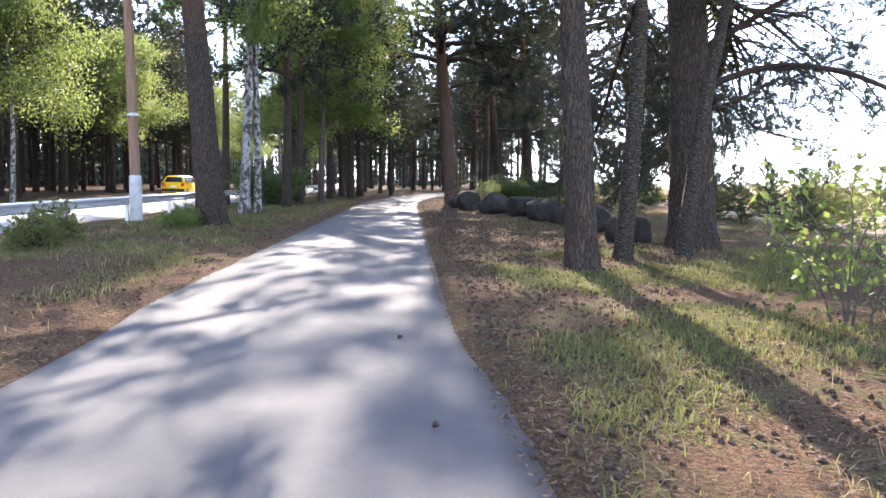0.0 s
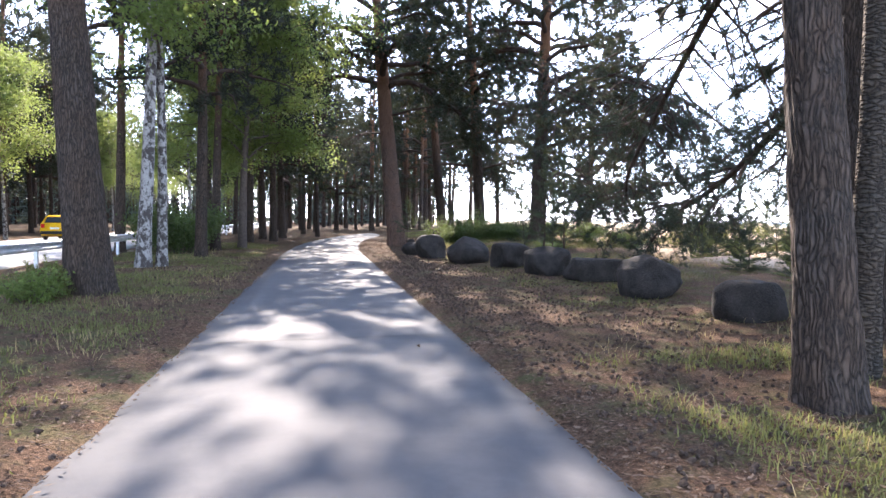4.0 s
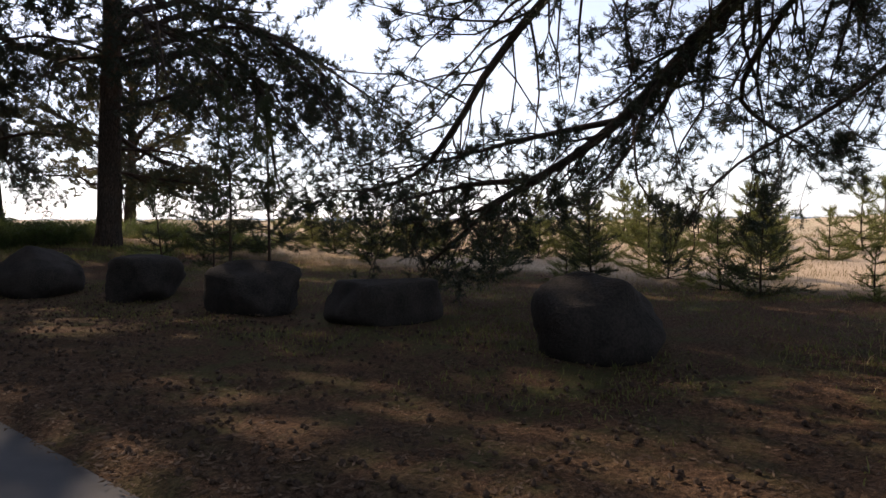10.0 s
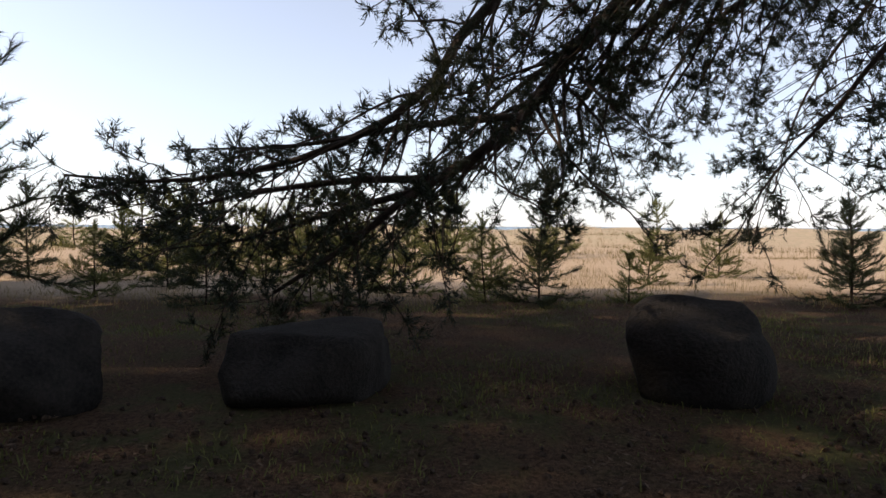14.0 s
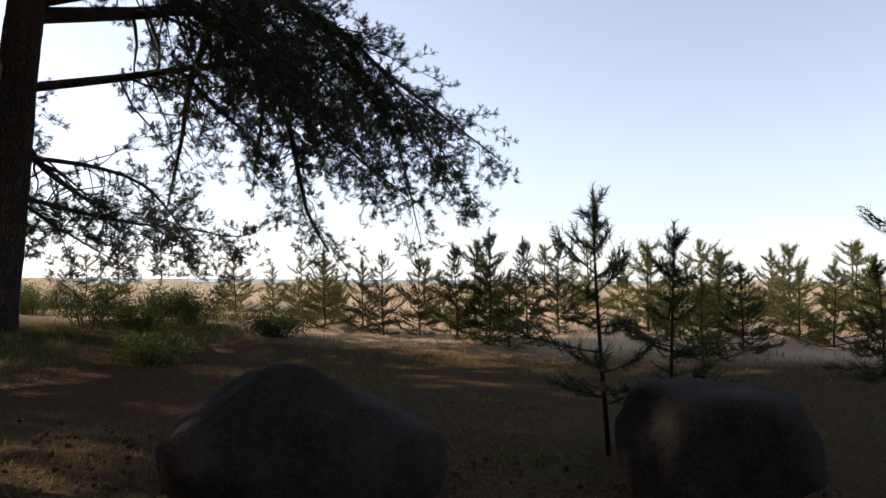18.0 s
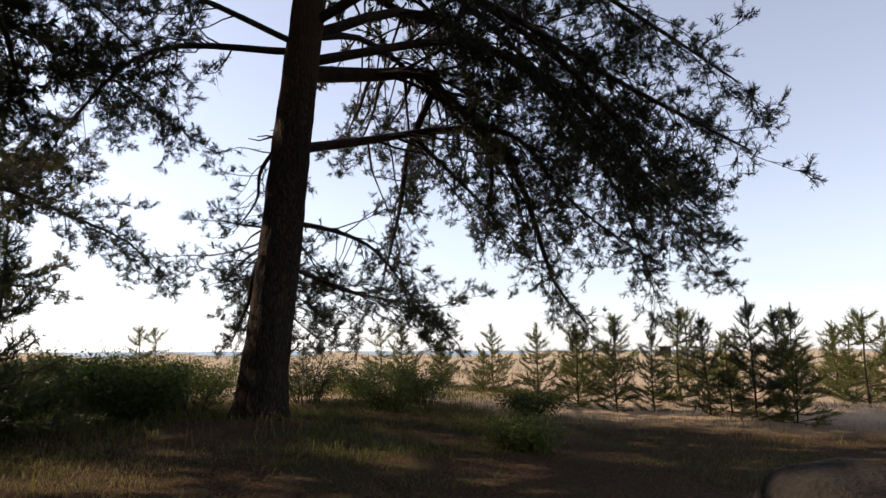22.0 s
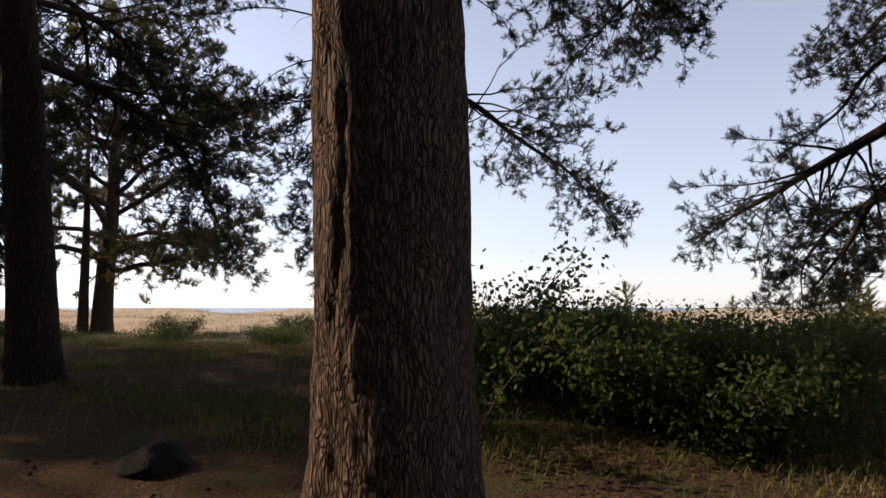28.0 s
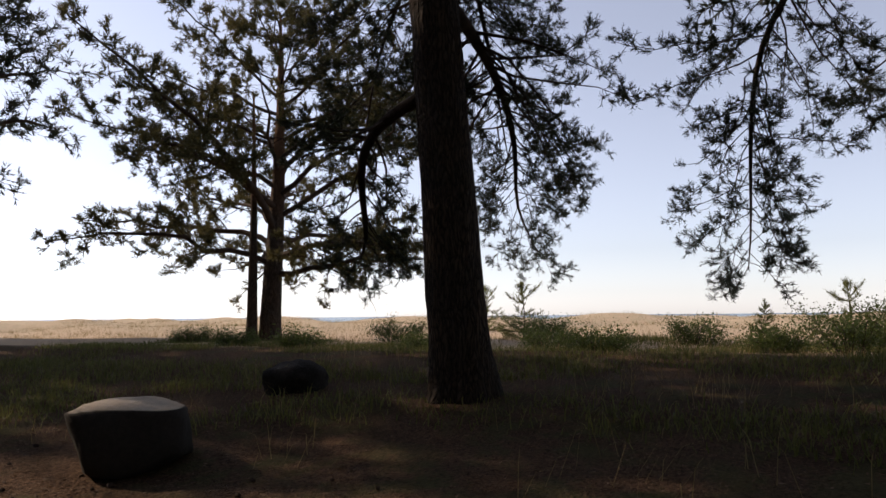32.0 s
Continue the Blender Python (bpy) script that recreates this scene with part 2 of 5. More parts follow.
# darkened copy of the green leaves, the shade put into its colour
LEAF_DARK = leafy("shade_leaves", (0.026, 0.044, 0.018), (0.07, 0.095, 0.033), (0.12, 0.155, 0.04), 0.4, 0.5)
GRASS = leafy("grass_blades", (0.034, 0.048, 0.015), (0.14, 0.135, 0.048), (0.2, 0.2, 0.06), 0.34, 0.7)
STRAW = leafy("dry_grass_blades", (0.14, 0.105, 0.05), (0.36, 0.28, 0.14), (0.3, 0.23, 0.1), 0.3, 0.75)
GROUND = ground_mat()
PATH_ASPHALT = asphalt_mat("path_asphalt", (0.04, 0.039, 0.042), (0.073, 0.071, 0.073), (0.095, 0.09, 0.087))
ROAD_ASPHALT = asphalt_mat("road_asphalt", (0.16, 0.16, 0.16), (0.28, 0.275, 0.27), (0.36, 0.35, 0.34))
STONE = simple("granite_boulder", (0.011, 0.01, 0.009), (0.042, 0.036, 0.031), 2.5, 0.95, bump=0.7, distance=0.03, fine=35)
PALE_STONE = simple("pale_granite", (0.32, 0.29, 0.25), (0.5, 0.46, 0.4), 2.5, 0.85, bump=0.6, distance=0.02, fine=35)


def topped_stone():
    """Dark granite whose flat top is painted pale, as if the sun lit it."""
    m, nt, bs = material("sunlit_topped_granite", 0.85)
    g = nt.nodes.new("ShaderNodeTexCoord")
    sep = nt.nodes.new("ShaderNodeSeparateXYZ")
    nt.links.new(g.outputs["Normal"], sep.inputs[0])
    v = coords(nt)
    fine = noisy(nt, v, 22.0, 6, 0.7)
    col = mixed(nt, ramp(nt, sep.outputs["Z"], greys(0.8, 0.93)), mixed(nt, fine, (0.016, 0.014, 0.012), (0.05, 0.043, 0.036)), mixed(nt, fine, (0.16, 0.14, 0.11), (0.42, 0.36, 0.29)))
    nt.links.new(col, bs.inputs["Base Color"])
    bumped(nt, bs, fine, 0.6, 0.02)
    return m


TOPPED_STONE = topped_stone()
CONE = simple("pine_cone_scales", (0.02, 0.014, 0.011), (0.075, 0.05, 0.034), 30, 0.9, bump=0.5)
STEEL = simple("galvanised_steel", (0.34, 0.35, 0.36), (0.5, 0.51, 0.52), 3, 0.45, 0.7, bump=0.1)
POLE_WOOD = simple("weathered_pole_wood", (0.12, 0.075, 0.05), (0.24, 0.155, 0.1), 2.5, 0.85, bump=0.5, stretch=(6, 6, 0.5))
WHITEWASH = simple("whitewashed_concrete", (0.24, 0.235, 0.22), (0.42, 0.41, 0.38), 3.5, 0.9, bump=0.4)
WATER = water_mat()
TAR = simple("seam_tar", (0.025, 0.025, 0.027), (0.05, 0.05, 0.05), 20, 0.8)


# ---------------------------------------------------------------- mesh helpers
def mesh_of(name, verts, faces, mat_, smooth=False):
    """A mesh from arrays of vertices and of equal-sized faces."""
    me = bpy.data.meshes.new(name)
    verts, faces = np.asarray(verts, dtype=np.float32), [np.asarray(f, dtype=np.int32) for f in (faces if isinstance(faces, list) else [faces])]
    faces = [f for f in faces if len(f)]
    me.vertices.add(len(verts))
    me.vertices.foreach_set("co", verts.ravel())
    loops = np.concatenate([f.ravel() for f in faces])
    sizes = np.concatenate([np.full(len(f), f.shape[1]) for f in faces])
    me.loops.add(len(loops))
    me.loops.foreach_set("vertex_index", loops)
    me.polygons.add(len(sizes))
    me.polygons.foreach_set("loop_start", np.concatenate(([0], np.cumsum(sizes)[:-1])).astype(np.int32))
    me.polygons.foreach_set("loop_total", sizes.astype(np.int32))
    me.polygons.foreach_set("use_smooth", np.full(len(sizes), smooth))
    me.update(calc_edges=True)
    me.materials.append(mat_)
    return me


def piece(name, verts, faces, mat_, parent=None, label="", smooth=False):
    """One mesh object under a thing or a part."""
    ob = new(name, mesh_of(name, verts, faces, mat_, smooth))
    if parent is not None:
        ob.parent = parent
    return tagged(ob, label)


def part(name, bm, mat_, parent, label="", smooth=False):
    me = bpy.data.meshes.new(name)
    for f in bm.faces:
        f.smooth = smooth
    bm.to_mesh(me)
    bm.free()
    me.materials.append(mat_)
    ob = new(name, me)
    ob.parent = parent
    return tagged(ob, label)


class Shape:
    """Collects vertices and faces of tubes."""
    def __init__(self):
        self.v, self.q, self.t, self.n = [], [], [], 0

    def tube(self, pts, radii, sides=6, cap=True):
        pts = np.asarray(pts, float)
        radii = np.broadcast_to(np.asarray(radii, float), (len(pts),))
        tang = np.gradient(pts, axis=0)
        tang /= np.linalg.norm(tang, axis=1, keepdims=True) + 1e-9
        ref = np.array((0.31, 0.95, 0.1)) if abs(tang[0, 2]) > 0.6 else np.array((0, 0, 1.0))
        a = np.cross(tang, ref)
        a /= np.linalg.norm(a, axis=1, keepdims=True) + 1e-9
        b = np.cross(tang, a)
        ang = np.arange(sides) * 2 * np.pi / sides
        ring = a[:, None, :] * np.cos(ang)[None, :, None] + b[:, None, :] * np.sin(ang)[None, :, None]
        self.v.append((pts[:, None, :] + ring * radii[:, None, None]).reshape(-1, 3))
        i = (np.arange(len(pts) - 1)[:, None] * sides + np.arange(sides)[None, :])
        j = (np.arange(len(pts) - 1)[:, None] * sides + (np.arange(sides)[None, :] + 1) % sides)
        self.q.append(self.n + np.stack((i, j, j + sides, i + sides), -1).reshape(-1, 4))
        self.n += len(pts) * sides
        if cap:
            self.v.append(pts[-1:] + tang[-1:] * radii[-1])
            k = self.n - sides + np.arange(sides)
            self.t.append(np.stack((k, self.n - sides + (np.arange(sides) + 1) % sides, np.full(sides, self.n)), -1))
            self.n += 1

    def put(self, name, mat_, parent, label="", smooth=True):
        return piece(name, np.concatenate(self.v), [np.concatenate(self.q), np.concatenate(self.t) if self.t else np.zeros((0, 3), int)], mat_, parent, label, smooth)


def needle_tris(rng, P, D, size, count, width):
    """Bursts of needles: thin triangles round shoots at P that point along D."""
    n = len(P)
    P, D = np.repeat(P, count, 0), np.repeat(D, count, 0)
    r = rng.normal(size=(n * count, 3))
    r /= np.linalg.norm(r, axis=1, keepdims=True)
    d = D * 0.72 + r * 0.62
    d /= np.linalg.norm(d, axis=1, keepdims=True)
    o = P + D * (size * rng.uniform(-0.95, 0.35, (n * count, 1)))
    s = np.cross(d, rng.normal(size=(n * count, 3)))
    s /= np.linalg.norm(s, axis=1, keepdims=True) + 1e-9
    ln = size * rng.uniform(0.45, 0.85, (n * count, 1))
    w = width * rng.uniform(0.7, 1.3, (n * count, 1))
    v = np.stack((o - s * w * 0.5, o + s * w * 0.5, o + d * ln), 1).reshape(-1, 3)
    return v, np.arange(n * count * 3).reshape(-1, 3)


def leaf_quads(rng, P, size, up=0.4):
    """Leaves: bent diamonds at P, turned every way."""
    n = len(P)
    d = rng.normal(size=(n, 3))
    d[:, 2] -= 0.3
    d /= np.linalg.norm(d, axis=1, keepdims=True)
    s = np.cross(d, rng.normal(size=(n, 3)) + np.array((0, 0, up * 3)))
    s /= np.linalg.norm(s, axis=1, keepdims=True) + 1e-9
    nrm = np.cross(d, s)
    ln = size * rng.uniform(0.7, 1.25, (n, 1))
    v = np.stack((P, P + d * ln * 0.45 + s * ln * 0.33 + nrm * ln * 0.06, P + d * ln, P + d * ln * 0.45 - s * ln * 0.33 + nrm * ln * 0.06), 1).reshape(-1, 3)
    i = np.arange(n)[:, None] * 4
    return v, np.concatenate((i + np.array([[0, 1, 2]]), i + np.array([[0, 2, 3]])))


def spline(ctrl, n):
    """A smooth line of n points through the control points."""
    c = np.asarray(ctrl, float)
    c = np.vstack((2 * c[0] - c[1], c, 2 * c[-1] - c[-2]))
    out = []
    for u in np.linspace(0, len(c) - 3 - 1e-6, n):
        k = int(u)
        f = u - k
        a, b, d, e = c[k:k + 4]
        out.append(0.5 * (2 * b + (d - a) * f + (2 * a - 5 * b + 4 * d - e) * f * f + (3 * b - a - 3 * d + e) * f ** 3))
    return np.array(out)


def unit(v):
    return v / (np.linalg.norm(v) + 1e-9)


def limb_line(rng, start, az, length, e0, e1, n=9, wander=0.16):
    """A limb that leaves the trunk at elevation e0 and ends at e1 (radians), bending on the way."""
    p, pts, a = np.array(start, float), [np.array(start, float)], az
    for i in range(n):
        f = i / (n - 1)
        e = e0 + (e1 - e0) * f + rng.normal() * wander
        a += rng.normal() * wander
        p = p + np.array((math.sin(a) * math.cos(e), math.cos(a) * math.cos(e), math.sin(e))) * length / n
        pts.append(p)
    return np.array(pts)


def dressed(rng, line, radius, parent, spread=0.42, gap=0.22, tuft=0.16, count=11, width=0.011, hang=-0.1, bare=0.22, fine=True,
            needles=None, name="bough", label="", keep=1.0, into=None, dense=0.85):
    """A pine bough along a line: side shoots, twigs and bursts of needles. The needles are a part of the bough."""
    seg = np.linalg.norm(np.diff(line, axis=0), axis=1)
    total = seg.sum()
    along = np.concatenate(([0], np.cumsum(seg))) / total
    at = lambda u: np.array([np.interp(u, along, line[:, k]) for k in range(3)])
    sh = into.shape if into else Shape()
    sh.tube(line, radius * (1 - 0.88 * along ** 1.2), 7 if fine else 5)
    P, D = [], []
    u, side = bare, 1 if rng.random() < 0.5 else -1
    while u < 1.0:
        p = at(u)
        t = unit(at(min(1, u + 0.03)) - at(u - 0.03))
        lat = unit(np.cross(t, (0, 0, 1))) * side
        d = unit(t * rng.uniform(0.35, 0.8) + lat * rng.uniform(0.6, 1.0) + np.array((0, 0, rng.normal() * 0.35 + hang)))
        ln = total * spread * (1.08 - u) ** 0.7 * rng.uniform(0.55, 1.1) + 0.18
        if rng.random() < keep:
            m = 5
            sec = [p]
            dd = d
            for i in range(m):
                dd = unit(dd + rng.normal(size=3) * 0.2 + np.array((0, 0, hang * 0.35)))
                sec.append(sec[-1] + dd * ln / m)
            sec = np.array(sec)
            sh.tube(sec, np.linspace(max(0.006, radius * 0.34 * (1.1 - u)), 0.004, len(sec)), 4 if fine else 3, False)
            for i in range(max(1, round(ln / max(0.03, tuft * dense) / 2.6))):
                f = 1.0 - 0.66 * rng.random() ** 1.4 if i else 1.0
                q = np.array([np.interp(f * m, np.arange(m + 1), sec[:, c]) for c in range(3)])
                d2 = unit(dd * 0.8 + rng.normal(size=3) * 0.55 + np.array((0, 0, 0.3)))
                e = q + d2 * rng.uniform(0.05, 0.22) * min(1.0, 0.5 + ln * 0.5)
                if fine:
                    sh.tube(np.array((q, e)), (0.006, 0.0035), 3, False)
                d3 = d2 * 0.9 + rng.normal(size=(6, 3)) * 0.6 + np.array((0, 0, 0.35))
                d3 /= np.linalg.norm(d3, axis=1, keepdims=True)
                P += list(e + d3 * tuft * rng.uniform(0.15, 1.15, (6, 1)))
                D += list(d3)
            if fine and rng.random() < 0.6:        # a bare dead twig
                q = sec[rng.integers(1, 4)]
                d2 = rng.normal(size=3) * 0.5 + np.array((0, 0, -0.5))
                sh.tube(np.array((q, q + d2 * 0.22 + rng.normal(size=3) * 0.03, q + d2 * 0.4 + rng.normal(size=3) * 0.08)), (0.0045, 0.0035, 0.002), 3, False)
            P.append(sec[-1])
            D.append(dd)
        u += gap / total * rng.uniform(0.6, 1.4)
        side = -side
    P.append(line[-1])
    D.append(unit(line[-1] - line[-2]))
    if into:
        into.P += P
        into.D += D
        return None
    ob = sh.put(name, LIMB, parent, label)
    v, f = needle_tris(rng, np.array(P), np.array(D), tuft, count, width)
    piece("needles", v, f, needles or NEEDLE, ob)
    return ob


class Crown:
    """Gathers the boughs and needles of a smaller or farther tree."""
    def __init__(self):
        self.shape, self.P, self.D = Shape(), [], []

    def put(self, rng, parent, needles, tuft, count, width):
        ob = tagged(self.shape.put("branchwork", LIMB, parent), kind="stuff")
        v, f = needle_tris(rng, np.array(self.P), np.array(self.D), tuft, count, width)
        tagged(piece("needles", v, f, needles, ob), kind="stuff")


def trunk_line(base, height, lean=(0, 0), bend=0.0, n=40, seed=0):
    z = np.linspace(0, 1, n)
    rng = np.random.default_rng(seed)
    ph = rng.uniform(0, 6.28, 2)
    x = base[0] + lean[0] * height * z + bend * np.sin(z * 4 + ph[0]) - bend * np.sin(ph[0])
    y = base[1] + lean[1] * height * z + bend * np.sin(z * 3.2 + ph[1]) - bend * np.sin(ph[1])
    return np.stack((x, y, base[2] - 0.15 + (height + 0.15) * z), 1)


def trunk_mesh(line, radius, sides, seed, ridge=0.03, flare=0.45, top=0.12, mat_=None, parent=None, name="trunk", label="", rows=None):
    """A tapered trunk with a root flare and plated, furrowed relief."""
    n = rows or len(line)
    z = np.linspace(0, 1, n) ** (1.6 if rows else 1.0)
    k = np.linspace(0, 1, len(line))
    c = np.stack([np.interp(z, k, line[:, i]) for i in range(3)], 1)
    h = c[:, 2] - line[0, 2]
    H = line[-1, 2] - line[0, 2]
    ang = np.arange(sides) * 2 * np.pi / sides
    rng = np.random.default_rng(seed)
    ph = rng.uniform(0, 6.28, 4)
    V = []
    for i in range(n):
        r = radius * ((1 - (h[i] / H) ** 1.15) * (1 - top) + top)
        fl = flare * math.exp(-h[i] / 0.42)
        lob = 1 + fl * (0.75 + 0.4 * np.sin(ang * 5 + ph[0]) + 0.2 * np.sin(ang * 3 + ph[1])) + 0.025 * np.sin(ang * 3 + ph[2] + h[i])
        rel = np.zeros(sides)
        if ridge:
            for s in range(sides):
                q = Vector((math.cos(ang[s]) * radius * 7, math.sin(ang[s]) * radius * 7, h[i] * 1.3 + seed * 7.1))
                w = noise.noise(q * 1.0) * 0.6
                rel[s] = (1 - abs(noise.noise(Vector((q.x * 1.7 + w, q.y * 1.7 + w, q.z * 1.1)))) * 2.6) * -0.5 + noise.noise(q * 3.1) * 0.35
        rr = r * lob + ridge * rel
        V.append(np.stack((c[i, 0] + rr * np.cos(ang), c[i, 1] + rr * np.sin(ang), np.full(sides, c[i, 2])), 1))
    i = np.arange(n - 1)[:, None] * sides + np.arange(sides)[None, :]
    j = np.arange(n - 1)[:, None] * sides + (np.arange(sides)[None, :] + 1) % sides
    return piece(name, np.concatenate(V), np.stack((i, j, j + sides, i + sides), -1).reshape(-1, 4), mat_ or BARK, parent, label, True)


def thing(name, label, category, group="", kind=""):
    return tagged(new(name), label, category, group, kind)


# ---------------------------------------------------------------- the lie of the land
def smooth(a, b, x):
    t = np.clip((x - a) / (b - a), 0, 1)
    return t * t * (3 - 2 * t)


def path_mid(y):
    """The path's middle line: straight, then bending gently to the right."""
    return -1.29 + 0.26 * (1 - smooth(2, 9, np.asarray(y, float))) + 0.0036 * np.maximum(0, np.asarray(y, float) - 36) ** 2


HALF = 1.76


def land(x, y):
    """Height of the ground."""
    x, y = np.asarray(x, float), np.asarray(y, float)
    off = np.abs(x - path_mid(y)) - HALF
    z = -0.07 + 0.09 * smooth(-0.12, 0.1, off) + 0.02 * np.sin(x * 1.3 + y * 0.7) * smooth(0.3, 2, off)
    z = z + 0.1 * smooth(0.5, 3, -x - 3.0) * (1 - smooth(6.2, 8.2, -x)) - 0.12 * smooth(8.6, 10.0, -x) * (1 - smooth(20, 22, -x))
    z = z + 0.42 * smooth(2.5, 8, x) * smooth(33, 39, y) * (1 - smooth(17, 22, x)) + 0.1 * smooth(3, 6, x) * (1 - smooth(33, 39, y))
    z = z + 0.22 * np.exp(-((x - 11.3) / 2.4) ** 2) * smooth(40, 46, y)
    wav = np.sin(x * 0.31 + np.sin(y * 0.11) * 1.7) * np.sin(y * 0.173 + 1.1) + 0.5 * np.sin(x * 0.57 - y * 0.41)
    z = z + (0.12 * wav + 0.2) * smooth(11, 20, x) + (0.62 + 0.3 * wav) * smooth(32, 52, x) * (1 - smooth(70, 95, x))
    z = z - 3.4 * smooth(72, 110, x)
    return z


def ground_grid():
    xs = np.concatenate((-np.geomspace(2500, 26, 22), np.arange(-25, -12, 1.0), np.arange(-12, 17, 0.3), np.arange(17, 60, 1.0), np.geomspace(60, 130, 22), np.geomspace(150, 2500, 10)))
    ys = np.concatenate((-np.geomspace(2500, 12, 16), np.arange(-11, 66, 0.35), np.arange(66, 130, 1.4), np.geomspace(131, 2500, 20)))
    X, Y = np.meshgrid(xs, ys)
    Z = land(X, Y)
    near = (np.abs(X + 2) < 30) & (Y > -12) & (Y < 70)
    rough = np.zeros_like(Z)
    for i, j in zip(*np.nonzero(near)):
        rough[i, j] = noise.noise(Vector((X[i, j] * 0.9, Y[i, j] * 0.9, 3))) * 0.035 + noise.noise(Vector((X[i, j] * 2.6, Y[i, j] * 2.6, 8))) * 0.018
    off = np.abs(X - path_mid(Y)) - HALF
    Z = Z + rough * smooth(0.1, 0.6, off)
    a = np.arange(len(ys) - 1)[:, None] * len(xs) + np.arange(len(xs) - 1)[None, :]
    V = np.stack((X, Y, Z), -1).reshape(-1, 3)
    return piece("ground", V, np.stack((a, a + 1, a + 1 + len(xs), a + len(xs)), -1).reshape(-1, 4), GROUND, None, "", True)


tagged(ground_grid(), "forest floor of brown needles and dry grass passing into pale beach sand", "ground", kind="structure")


def strip(name, y0, y1, step, mid, half, z, mat_, wobble, label, thick=0.12):
    """A paved strip with a slightly ragged edge and real thickness."""
    ys = np.arange(y0, y1, step)
    rng = np.random.default_rng(5)
    cols = np.linspace(-1, 1, 9)
    V, n = [], len(cols) + 2
    for y in ys:
        el, er = (noise.noise(Vector((y * 0.9, s, 1.0))) * wobble + noise.noise(Vector((y * 4.1, s, 2.0))) * wobble * 0.5 for s in (3.0, 9.0))
        m = float(mid(y))
        row = [(m - half + el, y, z - thick)]
        for c in cols:
            row.append((m + c * half + (el if c == -1 else er if c == 1 else 0), y, z + 0.025 * (1 - c * c) + (-0.012 if abs(c) == 1 else 0)))
        row.append((m + half + er, y, z - thick))
        V += row
    a = np.arange(len(ys) - 1)[:, None] * n + np.arange(n - 1)[None, :]
    return tagged(piece(name, V, np.stack((a, a + 1, a + 1 + n, a + n), -1).reshape(-1, 4), mat_, None, "", True), label, name, kind="structure")


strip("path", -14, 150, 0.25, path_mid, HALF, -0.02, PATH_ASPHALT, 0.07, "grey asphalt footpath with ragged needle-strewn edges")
seam = np.array([(x, 15.2 + 0.11 * (x + 0.5) + 0.05 * noise.noise(Vector((x * 3, 1, 1))) + s, 0.0075) for s in (-0.012, 0.014) for x in np.linspace(-3.0, 0.46, 24)])
tagged(piece("trim", seam, np.array([(i, i + 1, i + 25, i + 24) for i in range(23)]), TAR), "dark tar seam across the asphalt path", "seam", kind="structure")
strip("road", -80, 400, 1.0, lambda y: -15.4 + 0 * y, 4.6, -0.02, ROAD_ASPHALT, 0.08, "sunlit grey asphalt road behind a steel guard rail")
tagged(piece("water", [(95, -2500, -2.2), (4500, -2500, -2.2), (4500, 4500, -2.2), (95, 4500, -2.2)], np.array([[0, 1, 2, 3]]), WATER), "calm hazy blue sea behind the dunes", "sea", kind="structure")


# ---------------------------------------------------------------- trees
def gz(x, y):
    return float(land(x, y))


def pine(x, y, height, radius, label, lean=(0, 0), bend=0.1, seed=1, limbs=(), low=5.0, top=None, number=14, reach=3.2, droop=-0.35,
         tuft=0.22, count=18, width=0.018, gap=0.24, sides=28, ridge=0.025, rows=None, stubs=0, flare=0.4, fine=True, group="", spread=0.42, limb_radius=0.075, joined=False, coarse=None, open_=0.68, bark=None, needles=None):
    """A Scots pine: trunk, limbs given one by one, and a crown of further boughs."""
    rng = np.random.default_rng(seed)
    tree = thing("pine_tree", label, "tree", group)
    tree.location = (x, y, gz(x, y))
    base = (0.0, 0.0, 0.0)
    line = trunk_line(base, height, lean, bend, 46, seed)
    trunk_mesh(line, radius, sides, seed, ridge, flare, 0.1, bark or BARK, tree, rows=rows)
    on = lambda h: np.array([np.interp(h, line[:, 2], line[:, k]) for k in range(3)])
    for ctrl, r, *fork in limbs:          # a fork starts on another limb
        ctrl = [np.array(c, float) - np.array((x, y, gz(x, y))) for c in ctrl]
        if not fork:
            ctrl[0] = on(ctrl[0][2])
        dressed(rng, spline(ctrl, 16), r, tree, spread, gap, tuft, count, width, -0.18, 0.2, fine, dense=open_)
    az = rng.uniform(0, 6.28)
    top = top or height
    crown = Crown() if joined or coarse else None
    crown_dense = 0.85 if coarse else open_
    if coarse:
        gap, tuft, count, width = coarse
    for i in range(number):
        f = (i + rng.uniform(0, 0.6)) / number
        h = low + (top - low) * f
        az += 2.4 + rng.normal() * 0.3
        ln = reach * (1.0 - 0.62 * f ** 1.5) * rng.uniform(0.7, 1.2)
        e0 = 0.25 + 0.5 * f + rng.normal() * 0.12
        s = on(h)
        dressed(rng, limb_line(rng, s, az, ln, e0, e0 + droop * 2 * (1 - f) + rng.normal() * 0.15), limb_radius * (1.15 - 0.6 * f) * ln / 3, tree, spread, gap, tuft, count, width, -0.05, 0.24, fine and not coarse, into=crown, dense=crown_dense)
    if crown:
        crown.put(rng, tree, needles or NEEDLE, tuft, count, width)
    for i in range(stubs):
        h = rng.uniform(1.6, low + 1)
        a = rng.uniform(0, 6.28)
        s = on(h)
        sh = Shape()
        sh.tube(limb_line(rng, s, a, rng.uniform(0.35, 0.9), 0.1, -0.2, 4, 0.2), (0.03, 0.026, 0.02, 0.014, 0.008), 5)
        sh.put("dead_stub", LIMB, tree)
    return tree


